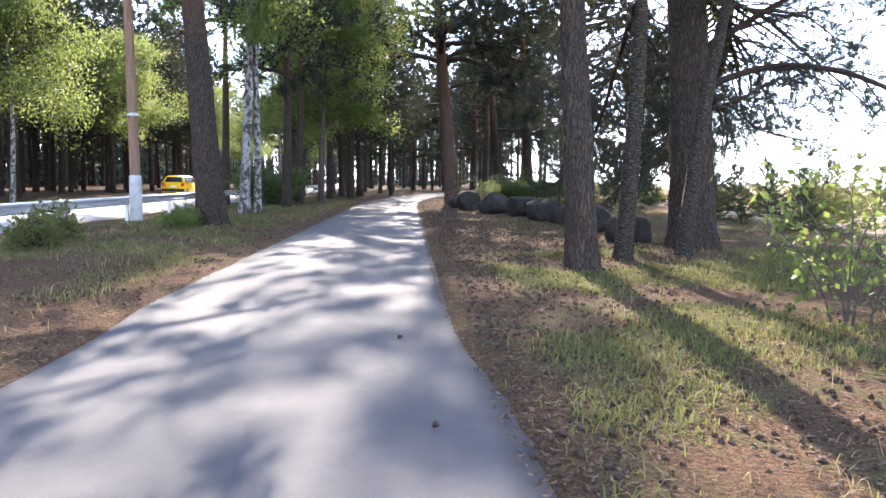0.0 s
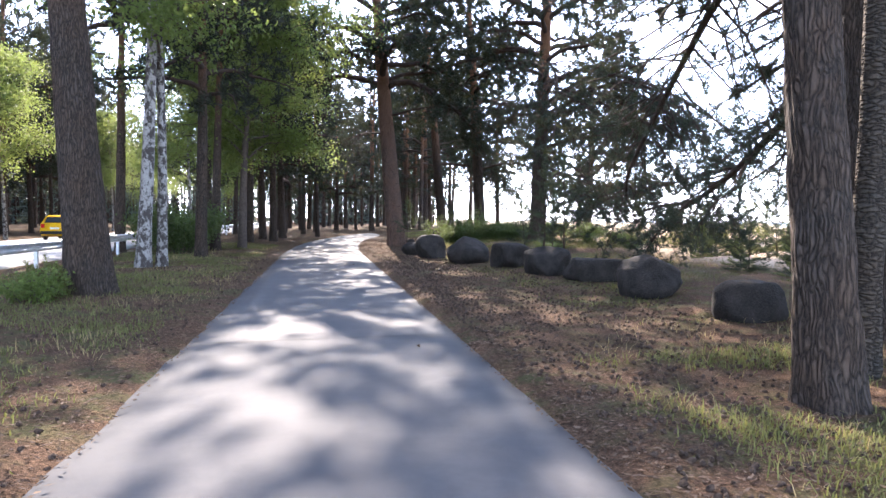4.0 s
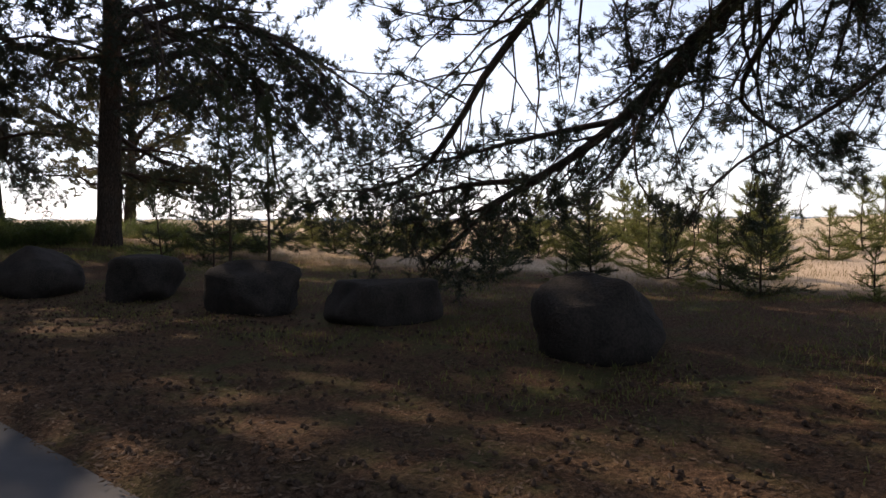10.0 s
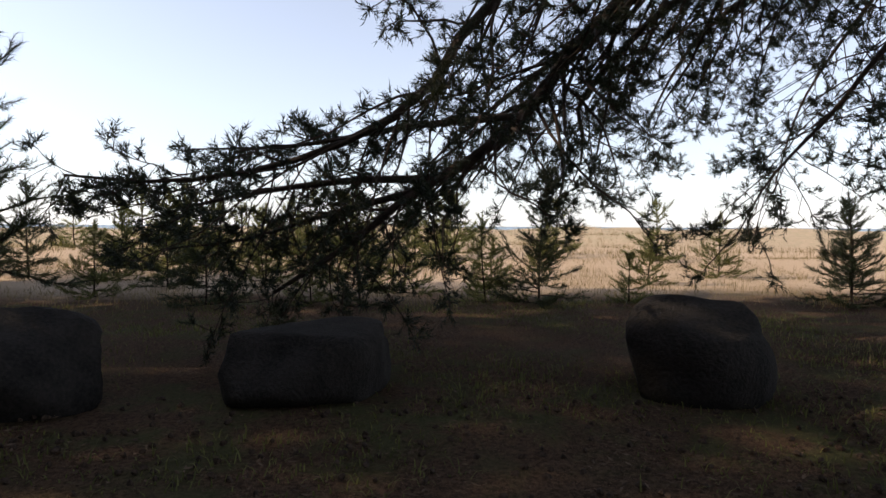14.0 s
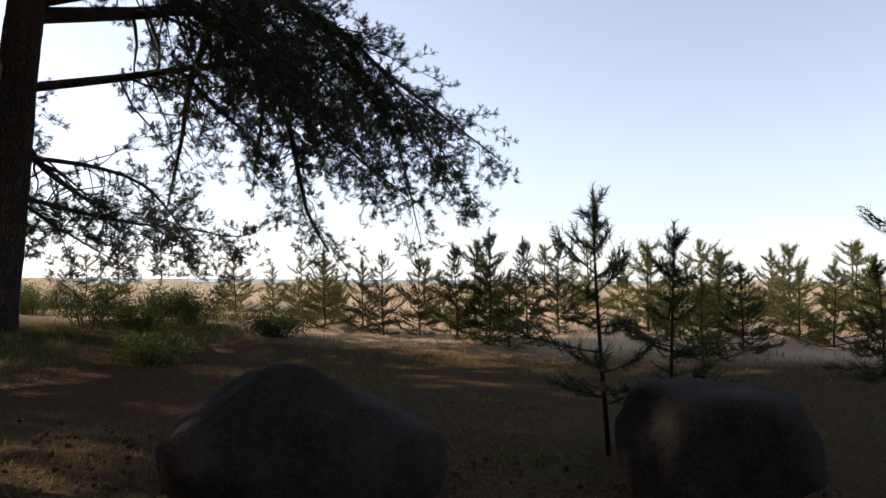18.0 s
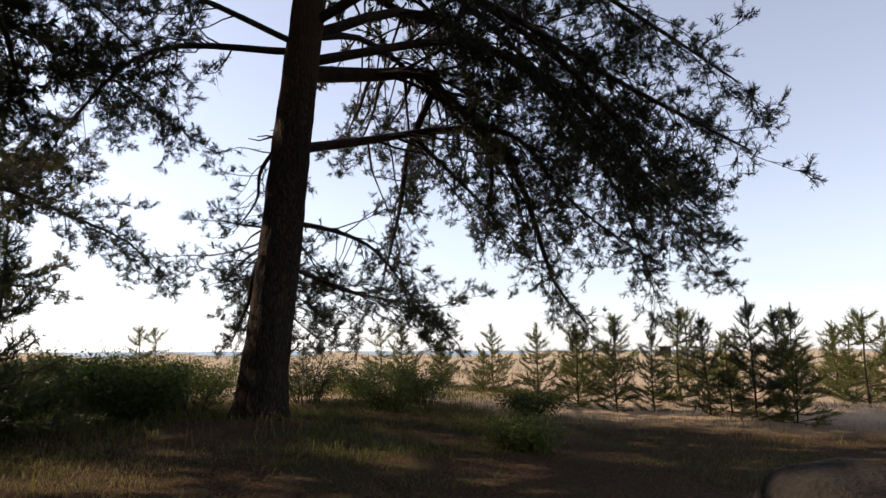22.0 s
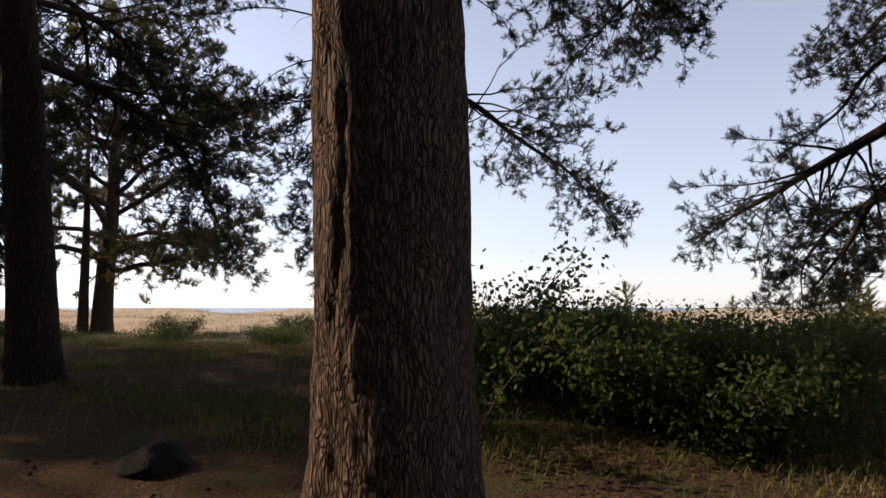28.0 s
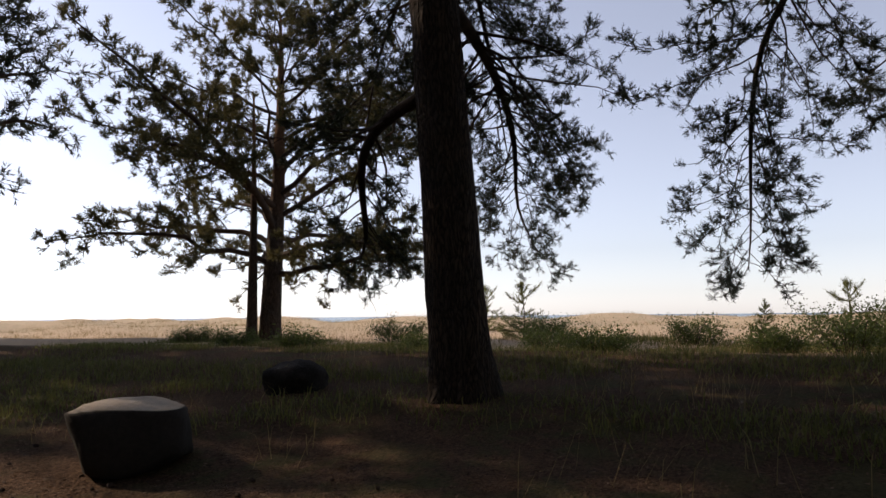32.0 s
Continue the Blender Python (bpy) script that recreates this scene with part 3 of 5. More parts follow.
def young_pine(name, height, seed, needles, label, dense=1.0, tuft=0.075, slim=0.36, foot=0.05):
    """A young pine: a thin stem with whorls of upturned shoots, each a brush of needles."""
    rng = np.random.default_rng(seed)
    tree = thing(name, label, "young pine", "young pines on the sand")
    sh = Shape()
    stem = trunk_line((0, 0, 0), height, (rng.normal() * 0.03, rng.normal() * 0.03), 0.03, 10, seed)
    sh.tube(stem, np.linspace(0.01 + height * 0.0065, 0.005, 10), 6)
    sh.put("stem", LIMB, tree)
    on = lambda h: np.array([np.interp(h, stem[:, 2], stem[:, k]) for k in range(3)])
    n = max(5, round(height * (1 - foot) / (0.27 if slim < 0.3 else 0.19)))
    crown = Crown()

    def brush(line, bare):
        seg = np.linalg.norm(np.diff(line, axis=0), axis=1)
        at = np.concatenate(([0], np.cumsum(seg)))
        for d in np.arange(at[-1] * bare, at[-1] + 0.02, 0.05 / dense):
            i = min(max(int(np.searchsorted(at, d)), 1), len(line) - 1)
            crown.P.append(line[i - 1] + (line[i] - line[i - 1]) * min(1.2, (d - at[i - 1]) / (seg[i - 1] + 1e-6)))
            crown.D.append(unit(line[i] - line[i - 1]))

    for w in range(n):
        f = w / (n - 1)
        h0 = height * (foot + (0.9 - foot) * f)
        a0, grown = rng.uniform(0, 6.28), rng.uniform(0.55, 1.2)
        many = int(rng.integers(4, 7))
        for k in range(many):
            h = min(height * 0.95, max(0.04, h0 + rng.normal() * 0.05))
            a = a0 + (k + rng.normal() * 0.25) * 6.28 / many
            ln = height * slim * (1 - f) ** 0.72 * grown * rng.uniform(0.4, 1.25) + 0.1
            e = -0.02 + 0.5 * f + rng.normal() * 0.2
            line = limb_line(rng, on(h), a, ln, e, e + rng.uniform(0.15, 0.6), 7, 0.12)
            crown.shape.tube(line, np.linspace(0.004 + 0.007 * ln, 0.003, len(line)), 5)
            brush(line, 0.35 if ln > 0.4 else 0.1)
            u = rng.uniform(0.2, 0.35)
            while u < 0.97:
                sd = 1 if rng.random() < 0.5 else -1
                p = np.array([np.interp(u * 7, np.arange(8), line[:, c]) for c in range(3)])
                l2 = ln * rng.uniform(0.2, 0.55) * (1.2 - u) + 0.07
                tw = limb_line(rng, p, a + sd * rng.uniform(0.35, 1.0), l2, e + 0.1 + rng.normal() * 0.3, e + 0.5, 3, 0.18)
                crown.shape.tube(tw, np.linspace(0.005, 0.003, len(tw)), 3, False)
                brush(tw, 0.1)
                u += 0.07 / max(ln, 0.25) * rng.uniform(0.5, 1.5)
    for k in range(3):
        brush(stem[-3:], 0.1)
    crown.put(rng, tree, needles, tuft, 12, 0.0062)
    return tree


def crown_points(rng, tips, per, spread, flat=0.7):
    c = np.repeat(np.asarray(tips), per, 0)
    o = rng.normal(size=c.shape) * spread
    o[:, 2] *= flat
    return c + o


def leafy_tree(name, label, height, radius, seed, leaf, leaf_size=0.11, low=0.3, reach=2.6, limbs=16, per=70, lean=(0, 0), bark=None, category="tree", droop=0.3, group="", bend=0.15, spread=0.36, loc=(0, 0, 0), sides=14):
    """A broad-leaved tree: trunk, forking limbs and many small leaves in loose sprays."""
    rng = np.random.default_rng(seed)
    tree = thing(name, label, category, group)
    tree.location = loc
    line = trunk_line((0, 0, 0), height, lean, bend, 26, seed)
    trunk_mesh(line, radius, sides, seed, radius * (0.16 if bark else 0.07), 0.35, 0.1, bark or BIRCH, tree)
    on = lambda h: np.array([np.interp(h, line[:, 2], line[:, k]) for k in range(3)])
    az = rng.uniform(0, 6.28)
    for i in range(limbs):
        f = (i + rng.uniform(0, 0.5)) / limbs
        h = height * (low + (0.97 - low) * f)
        az += 2.4 + rng.normal() * 0.4
        ln = reach * (0.55 + 0.9 * math.sin(math.pi * min(1, f * 0.8 + 0.15))) * rng.uniform(0.6, 1.15) * (1.1 - 0.5 * f)
        ml = limb_line(rng, on(h), az, ln, 0.7, 0.7 - droop * 3 + 0.5 * f, 8, 0.2)
        sh = Shape()
        sh.tube(ml, np.linspace(radius * 0.3 * (1.1 - f * 0.7), 0.008, len(ml)), 5)
        tips = [ml[-1], ml[-2], ml[-3]]
        for k in range(7):
            u = rng.integers(3, len(ml))
            d = unit(rng.normal(size=3) * np.array((1, 1, 0.6)) + np.array((0, 0, 0.1)))
            sl = ln * rng.uniform(0.18, 0.42)
            br = np.array([ml[u], ml[u] + d * sl * 0.5 + rng.normal(size=3) * 0.05, ml[u] + d * sl + np.array((0, 0, -droop * sl * 0.6))])
            sh.tube(br, (0.012, 0.008, 0.004), 4, False)
            tips += [br[1], br[2]]
        ob = sh.put("limb", TWIG, tree)
        v, fc = leaf_quads(rng, crown_points(rng, tips, per, spread), leaf_size)
        piece("leaves", v, fc, leaf, ob)
    return tree


def shrub(name, label, height, width, seed, leaf, leaf_size=0.07, stems=9, per=40, category="shrub", group="", loc=(0, 0, 0), spread=0.11):
    """A bush of many thin stems with loose leaves."""
    rng = np.random.default_rng(seed)
    bush = thing(name, label, category, group)
    bush.location = loc
    for i in range(stems):
        a = i * 2.4 + rng.normal() * 0.3
        r = rng.uniform(0, 0.25) * width
        ml = limb_line(rng, (math.sin(a) * r, math.cos(a) * r, -0.05), a, height * rng.uniform(0.7, 1.12), 1.45 - rng.uniform(0, 0.35) * width / height, 0.75, 7, 0.14)
        sh = Shape()
        sh.tube(ml, np.linspace(0.016, 0.004, len(ml)), 5, False)
        tips = list(ml[3:])
        for k in range(6):
            u = rng.integers(2, len(ml))
            d = unit(rng.normal(size=3) + np.array((math.sin(a), math.cos(a), 0.4)))
            e = ml[u] + d * height * rng.uniform(0.1, 0.28)
            sh.tube(np.array((ml[u], e)), (0.006, 0.003), 3, False)
            tips += [e, (e + ml[u]) / 2]
        ob = sh.put("stem", TWIG, bush)
        v, fc = leaf_quads(rng, crown_points(rng, tips, per // 4, spread, 0.8), leaf_size)
        piece("leaves", v, fc, leaf, ob)
    return bush


def boulder(x, y, wx, wy, h, seed, label, turn=0.0, mat_=None, flat=0.0, sink=0.12, square=2.6, name="boulder"):
    """A rounded glacial boulder, knocked flat in places and half sunk in the ground."""
    bm = bmesh.new()
    bmesh.ops.create_icosphere(bm, subdivisions=4, radius=1.0)
    rng = np.random.default_rng(seed)
    cuts = [(unit(rng.normal(size=3)), rng.uniform(0.71, 0.94)) for _ in range(8)]
    for v in bm.verts:
        p = np.array(v.co)
        p = p / (np.abs(p) ** square).sum() ** (1 / square)
        for n_, d in cuts:
            e = p @ n_ - d
            if e > 0:
                p = p - n_ * e * 0.93
        q = Vector(p)
        k = 1 + 0.11 * noise.noise(q * 1.3 + Vector((seed, 0, 0))) + 0.045 * noise.noise(q * 3.7 + Vector((0, seed, 0))) + 0.015 * noise.noise(q * 11)
        p = p * k
        if flat and p[2] > flat:
            p[2] = flat + (p[2] - flat) * 0.15
        v.co = (p[0] * wx / 2, p[1] * wy / 2, (p[2] + 0.75) * h / 1.7)
    me = bpy.data.meshes.new(name)
    for f in bm.faces:
        f.smooth = True
    bm.to_mesh(me)
    bm.free()
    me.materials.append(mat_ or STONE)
    ob = new(name, me)
    ob.matrix_world = pose(x, y, gz(x, y) - sink, 0, 0, turn)
    return tagged(ob, label, "boulder", "row of boulders")


# the big pines by the path, each with its own limbs
pine(2.93, 11.34, 17, 0.265, "old pine with dark furrowed bark beside the path", (-0.07, 0.05), 0.06, 3, low=7.0, number=36, reach=6.2, sides=72, rows=170, ridge=0.03, stubs=3, coarse=(0.21, 0.26, 11, 0.048))
pine(6.0, 14.15, 18, 0.47, "thick old pine with long boughs sweeping to the ground", (-0.09, 0.035), 0.1, 4, limbs=(
    (((6, 14.3, 6.4), (7.6, 16.6, 5.6), (8.3, 18.76, 4.16), (7.74, 19.66, 3.04), (7.37, 20.33, 2.39), (6.95, 21.28, 1.78), (6.74, 21.85, 1.3), (6.85, 22.7, 0.75)), 0.17),
    (((6, 14.3, 7.0), (5.5, 17.2, 5.7), (5.75, 20.3, 3.75), (5.6, 21.2, 2.6), (6.14, 22.37, 2.1), (6.3, 23.6, 1.9), (6.28, 24.6, 1.95)), 0.1),
    (((7.1, 20.9, 2.0), (6.9, 22.0, 1.95), (6.8, 23.2, 1.75), (6.7, 24.1, 1.5)), 0.05, 1),
    (((7.0, 21.2, 1.85), (7.5, 22.2, 1.6), (7.6, 23.2, 1.3), (7.3, 24.0, 1.2)), 0.045, 1),
    (((7.6, 19.9, 2.8), (7.2, 21.2, 2.6), (6.6, 22.4, 2.3), (6.2, 23.4, 2.2)), 0.05, 1),
    (((8.1, 18.9, 3.9), (9.0, 19.6, 3.5), (9.6, 20.6, 2.7), (9.8, 21.4, 1.9)), 0.05, 1),
    (((6, 14.2, 4.6), (6.6, 15.6, 3.9), (6.4, 16.8, 2.7), (5.8, 17.8, 1.95), (5.65, 18.2, 1.4)), 0.05),
    (((6, 14.2, 6.2), (8.2, 17.4, 4.7), (9.1, 18.7, 3.4), (9.7, 18.6, 2.9), (10.9, 18.3, 2.6), (11.8, 18.2, 2.3)), 0.085),
    (((6, 14.2, 3.3), (7.0, 13.6, 3.75), (8.3, 13.0, 3.6), (9.8, 12.6, 2.8), (10.8, 12.4, 1.7)), 0.085),
    (((6, 14.2, 4.0), (7.2, 13.2, 5.0), (8.6, 12.0, 5.6), (10.2, 11.2, 5.2)), 0.075),
    (((6, 14.2, 2.9), (6.5, 13.6, 3.1), (7.2, 13.3, 3.5), (8.2, 13.6, 3.3)), 0.05),
    (((6, 14.2, 5.2), (7.6, 15.4, 5.3), (9.6, 16.6, 4.6), (11.2, 16.9, 3.6), (12, 16.8, 2.9)), 0.07),
    (((6, 14.2, 6.6), (8.4, 13.4, 6.6), (11, 13.2, 5.4), (12.6, 13.4, 4.0), (13.2, 13.6, 2.4)), 0.075),
    (((6, 14.2, 5.6), (5.2, 15.6, 6.0), (4.4, 17.5, 5.6), (3.8, 19.0, 5.0)), 0.05)),
    low=7.5, number=42, reach=7.4, sides=80, rows=170, ridge=0.035, stubs=4, gap=0.135, tuft=0.1, count=14, width=0.0092, spread=0.36, coarse=(0.21, 0.26, 11, 0.048))
pine(2.83, 44.74, 24, 0.5, "massive old pine with plated reddish-brown bark", (-0.09, 0.0), 0.08, 6, low=8.5, number=54, reach=6.2, sides=120, rows=240, ridge=0.03, stubs=5, bark=BARK_RED, limbs=(
    (((2.7, 44.8, 6.3), (0.8, 46.5, 6.4), (-1.2, 47.6, 5.6), (-2.6, 48.2, 5.2)), 0.06),
    (((2.7, 44.8, 7.2), (4.4, 43.2, 7.6), (6.4, 41.6, 7.0), (7.8, 40.6, 5.8)), 0.07)), gap=0.13, tuft=0.12, count=18, width=0.009, coarse=(0.21, 0.26, 11, 0.048))
pine(9.4, 39.8, 21, 0.41, "leaning old pine with arching limbs that droop to the dune", (0.01, -0.112), 0.08, 8, limbs=(
    (((9.2, 39.0, 6.5), (11.5, 38.57, 7.27), (12.6, 37.85, 7.67), (13.0, 37.5, 7.34), (13.2, 36.69, 6.55), (13.2, 35.84, 5.34), (13.1, 35.45, 4.18), (13.0, 35.08, 2.95), (12.8, 34.45, 2.1)), 0.17),
    (((9.2, 39.1, 5.1), (11.3, 38.4, 5.8), (12.5, 37.46, 6.3), (13.0, 36.29, 6.36), (13.2, 35.58, 5.96), (13.4, 35.0, 5.09), (13.5, 34.1, 4.19), (13.5, 32.9, 3.3)), 0.1),
    (((13.0, 37.67, 7.42), (13.0, 38.26, 6.07), (13.0, 38.45, 4.79), (13.0, 38.77, 3.42), (13.0, 38.95, 2.68)), 0.09, 1),
    (((13.2, 36.57, 6.35), (13.2, 36.4, 5.5), (13.2, 36.48, 4.61), (13.2, 36.62, 3.62)), 0.07, 1),
    (((12.4, 37.94, 6.12), (12.6, 37.24, 5.39), (13.0, 36.58, 4.7), (13.0, 35.76, 3.69)), 0.06, 1),
    (((9.4, 39.3, 3.1), (12.0, 39.27, 2.79), (14.0, 39.09, 2.76), (15.0, 38.08, 2.61), (15.5, 37.32, 3.19)), 0.05),
    (((9.4, 39.6, 3.72), (10.0, 40.27, 3.09), (10.3, 40.61, 2.41), (10.6, 41.11, 1.71)), 0.085),
    (((9.4, 39.5, 5.51), (10.0, 40.24, 4.97), (10.5, 40.62, 4.47), (11.0, 41.43, 3.93)), 0.05),
    (((9.2, 39.0, 7.4), (9.3, 37.2, 8.0), (8.8, 35.4, 6.9), (8.2, 33.8, 5.4), (7.2, 32.2, 3.9)), 0.1),
    (((9.2, 39.0, 8.2), (8.9, 36.8, 8.8), (8.6, 34.8, 7.6), (8.0, 33.2, 6.0), (7.6, 32.2, 4.9)), 0.09),
    (((9.2, 39.0, 7.2), (11.5, 37.6, 8.5), (13.5, 35.5, 7.7), (15.0, 33.5, 6.1), (16.3, 31.5, 4.5)), 0.11),
    (((9.2, 39.0, 6.7), (12.0, 36.75, 8.02), (13.0, 35.04, 7.27), (13.4, 33.66, 5.77), (13.5, 32.57, 4.49), (13.5, 31.9, 3.28)), 0.1),
    (((12.6, 36.0, 8.0), (13.6, 34.4, 7.0), (14.6, 33.0, 5.2), (15.25, 31.8, 3.2)), 0.06, 1),
    (((12.8, 35.2, 7.2), (13.8, 34.4, 6.2), (14.4, 33.6, 4.8), (14.3, 32.9, 2.4)), 0.06, 1),
    (((9.0, 36.0, 7.4), (9.8, 34.8, 6.6), (10.2, 33.6, 5.4), (10.2, 32.6, 4.2)), 0.06, 1),
    (((9.1, 36.4, 7.6), (10.6, 35.4, 7.0), (11.6, 34.2, 5.8), (12.0, 33.0, 4.2)), 0.06, 1),
    (((8.6, 34.8, 6.3), (9.2, 33.8, 5.2), (9.4, 33.0, 4.2), (9.2, 32.4, 3.4)), 0.05, 1),
    (((9.3, 39.2, 3.83), (11.0, 38.97, 3.83), (12.0, 38.56, 3.52), (12.5, 37.97, 2.63), (12.5, 37.04, 1.7)), 0.055),
    (((9.2, 39.2, 4.5), (10.4, 40.1, 4.1), (11.57, 40.77, 3.81), (13.2, 41.5, 3.5), (14.27, 41.8, 3.43), (15.2, 42.6, 2.9)), 0.1),
    (((9.2, 39.1, 6.9), (8.8, 41.8, 7.0), (9, 43.6, 6.0), (9.4, 44.8, 5.0)), 0.07),
    (((9.2, 39.1, 7.0), (7.8, 41.0, 7.6), (6.8, 42.6, 7.2), (6.4, 44.0, 6.2)), 0.06),
    (((9.2, 38.9, 7.2), (12, 38.8, 8.2), (14.6, 37.6, 7.4), (16.6, 36.2, 5.6), (17.4, 35, 4.0)), 0.08),
    (((9.2, 39.6, 3.2), (10.6, 40.4, 3.0), (12.6, 40.8, 2.3), (14.2, 40.6, 1.6)), 0.05)),
    open_=0.5, low=7.8, number=46, reach=5.8, sides=64, rows=150, ridge=0.03, stubs=4, gap=0.135, tuft=0.1, count=14, width=0.0092, spread=0.36, coarse=(0.21, 0.26, 11, 0.048))
pine(8.06, 46.52, 20, 0.36, "tall dark pine with a hanging lower bough", (-0.06, 0.05), 0.08, 10, open_=0.36, limbs=(
    (((7.8, 46.7, 4.5), (9.0, 46.4, 4.85), (10.0, 46.2, 4.95), (11.2, 45.7, 4.6), (12.2, 44.9, 4.1), (12.8, 44.2, 3.2)), 0.07),
    (((7.2, 46.9, 6.3), (8.2, 47.8, 6.1), (8.78, 48.4, 5.4), (9.22, 48.71, 4.8), (9.25, 48.86, 3.83), (10.0, 48.9, 2.6), (10.6, 48.95, 2.0)), 0.06),
    (((7.2, 46.7, 7.2), (8.6, 45.6, 8.0), (10.4, 44.2, 7.4), (11.6, 42.8, 6.2)), 0.07),
    (((7.2, 46.7, 5.6), (7.0, 45.4, 6.2), (6.9, 43.8, 6.0), (7.2, 42.6, 5.2)), 0.05)),
    low=7.6, number=30, reach=5.4, sides=56, rows=120, stubs=6, gap=0.105, tuft=0.1, count=14, width=0.0092, spread=0.4, coarse=(0.21, 0.26, 11, 0.048))
pine(6.74, 52.13, 17, 0.36, "tall straight pine with a drooping bough", (-0.075, 0.028), 0.06, 12, open_=0.36, limbs=(
    (((6.8, 52.1, 5.3), (7.97, 52.4, 5.26), (9.72, 52.54, 5.0), (10.81, 52.67, 4.35), (12.1, 53.0, 3.47), (12.8, 52.8, 2.6)), 0.1),
    (((6.4, 52.4, 4.05), (6.54, 53.0, 3.77), (6.77, 53.4, 3.58), (6.91, 53.6, 3.19), (7.4, 53.8, 2.43), (7.9, 54.2, 2.1)), 0.09),
    (((6.8, 52.1, 6.2), (8.4, 52.6, 6.5), (10.0, 52.8, 5.6), (11.2, 52.9, 4.2)), 0.065),
    (((6.8, 52.1, 6.6), (8.6, 53.6, 7.0), (10.4, 55.2, 6.2), (11.6, 56.2, 4.8)), 0.07)),
    low=8.6, number=24, reach=3.8, sides=56, rows=120, stubs=4, gap=0.105, tuft=0.1, count=14, width=0.0092, spread=0.4, coarse=(0.21, 0.26, 11, 0.048))
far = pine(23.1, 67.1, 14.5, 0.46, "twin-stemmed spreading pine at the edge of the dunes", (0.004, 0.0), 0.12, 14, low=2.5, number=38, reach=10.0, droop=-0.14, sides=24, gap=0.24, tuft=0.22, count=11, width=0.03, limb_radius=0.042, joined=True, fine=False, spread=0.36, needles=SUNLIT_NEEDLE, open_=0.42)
trunk_mesh(trunk_line((-0.55, 0.5, 0.0), 10.5, (-0.02, 0.0), 0.1, 24, 3), 0.24, 18, 5, 0.02, 0.3, 0.15, BARK, far)

# pines and broad-leaved trees along the left verge
pine(-5.65, 19.9, 18, 0.4, "old pine with furrowed grey bark on the verge", (-0.055, 0.02), 0.08, 20, low=8.5, number=30, reach=6.4, sides=56, rows=110, gap=0.3, tuft=0.3, count=10, width=0.036, fine=False)
for k, (bx, by, r_, ln_) in enumerate(((-6.35, 26.6, 0.2, (0.006, 0.01)), (-5.95, 27.1, 0.15, (0.012, 0.0)))):
    leafy_tree("birch_tree", "white-barked birch with black cracks on the verge", 15 - k, r_, 31 + k, LEAF, 0.13, 0.42, 3.0, 14, 60, lean=ln_, loc=(bx, by, gz(bx, by)), group="birches on the verge", sides=22)
leafy_tree("birch_tree", "slender birch with dark banded bark among the pines", 13, 0.165, 41, LEAF_DARK, 0.1, 0.45, 2.4, 12, 50, lean=(0.005, 0.01), bark=BIRCH_GREY, loc=(3.84, 12.1, gz(3.84, 12.1)), sides=24)
leafy_tree("birch_tree", "leaning birch with pale scarred bark beside a thick pine", 11, 0.15, 43, LEAF_DARK, 0.1, 0.42, 2.6, 12, 50, lean=(0.13, 0.015), bark=BIRCH_GREY, loc=(5.1, 12.5, gz(5.1, 12.5)), sides=24, bend=0.22)
leafy_tree("maple_tree", "broad-leaved tree with sunlit leaves leaning over the path", 13.5, 0.2, 45, LEAF, 0.12, 0.27, 3.9, 32, 125, lean=(0.05, -0.03), loc=(-5.0, 39, gz(-4.6, 41)), bark=TWIG, spread=0.45, droop=0.35)

# repeated forest trees: a few kinds, then copies
kinds = [pine(0, 300 + 9 * k, 17 + k, 0.2 + 0.03 * k, "tall forest pine with a bare trunk and high crown", (0.006 * (k - 1), 0.004), 0.12, 50 + k, low=(8.5, 6.0, 10.0, 4.0)[k], number=(28, 30, 26, 30)[k], reach=(4.2, 4.4, 4.1, 4.4)[k],
              gap=0.32, tuft=0.38, count=10, width=0.048, sides=12, ridge=0.012, fine=False, group="forest pines", joined=True) for k in range(4)]
leafs = [leafy_tree("birch_tree", "leafy roadside birch with sunlit yellow-green leaves", 10 + 1.5 * k, 0.13, 60 + k, LEAF, 0.13, 0.36, 3.2, 18, 85, group="leafy trees behind the road", spread=0.5, loc=(0, 340 + 9 * k, 0)) for k in range(3)]


def plant(kind_, spots, seed, lo=0.88, hi=1.15):
    rng = np.random.default_rng(seed)
    for i, (x, y) in enumerate(spots):
        src = kind_[i % len(kind_)]
        s = rng.uniform(lo, hi)
        m = pose(x, y, gz(x, y) - 0.05, 0, 0, rng.uniform(0, 360)) @ Matrix.Scale(s, 4)
        if i < len(kind_):
            src.matrix_world = m
        else:
            o = copy_thing(src, m)
            o.matrix_basis = m


rng = np.random.default_rng(77)
spots = [(-5.9, 37), (-5.6, 31.5), (-7.0, 41), (-6.8, 60), (-5.4, 46.5), (-5.2, 53), (-4.4, 51), (-4.2, 58), (-1.7, 62), (-3.0, 70), (-7.4, 44), (-8.6, 55), (-10.3, 39), (-2.0, 78), (-5.5, 66), (0.4, 92), (-9, 70), (-12, 88), (-6, 84), (-3, 98), (2, 106),
         (7.8, 70), (8.8, 74), (7.2, 77.5), (7.2, 81), (9.2, 90), (13.2, 84), (11, 100), (15, 92), (17.6, 79), (8, 110), (13, 112), (17, 104), (5.2, 120), (-1, 118), (-7, 112), (-13, 104), (20, 118), (10, 128), (0, 132), (-9, 128), (16, 132), (4.2, 84), (5.0, 96), (3.2, 100), (9.0, 84), (6.5, 104), (12.2, 92), (-4.8, 74), (-3.8, 88), (-7.4, 78), (-5.5, 98), (2.4, 112), (16.5, 84), (18, 95)]
plant(kinds, spots, 1)
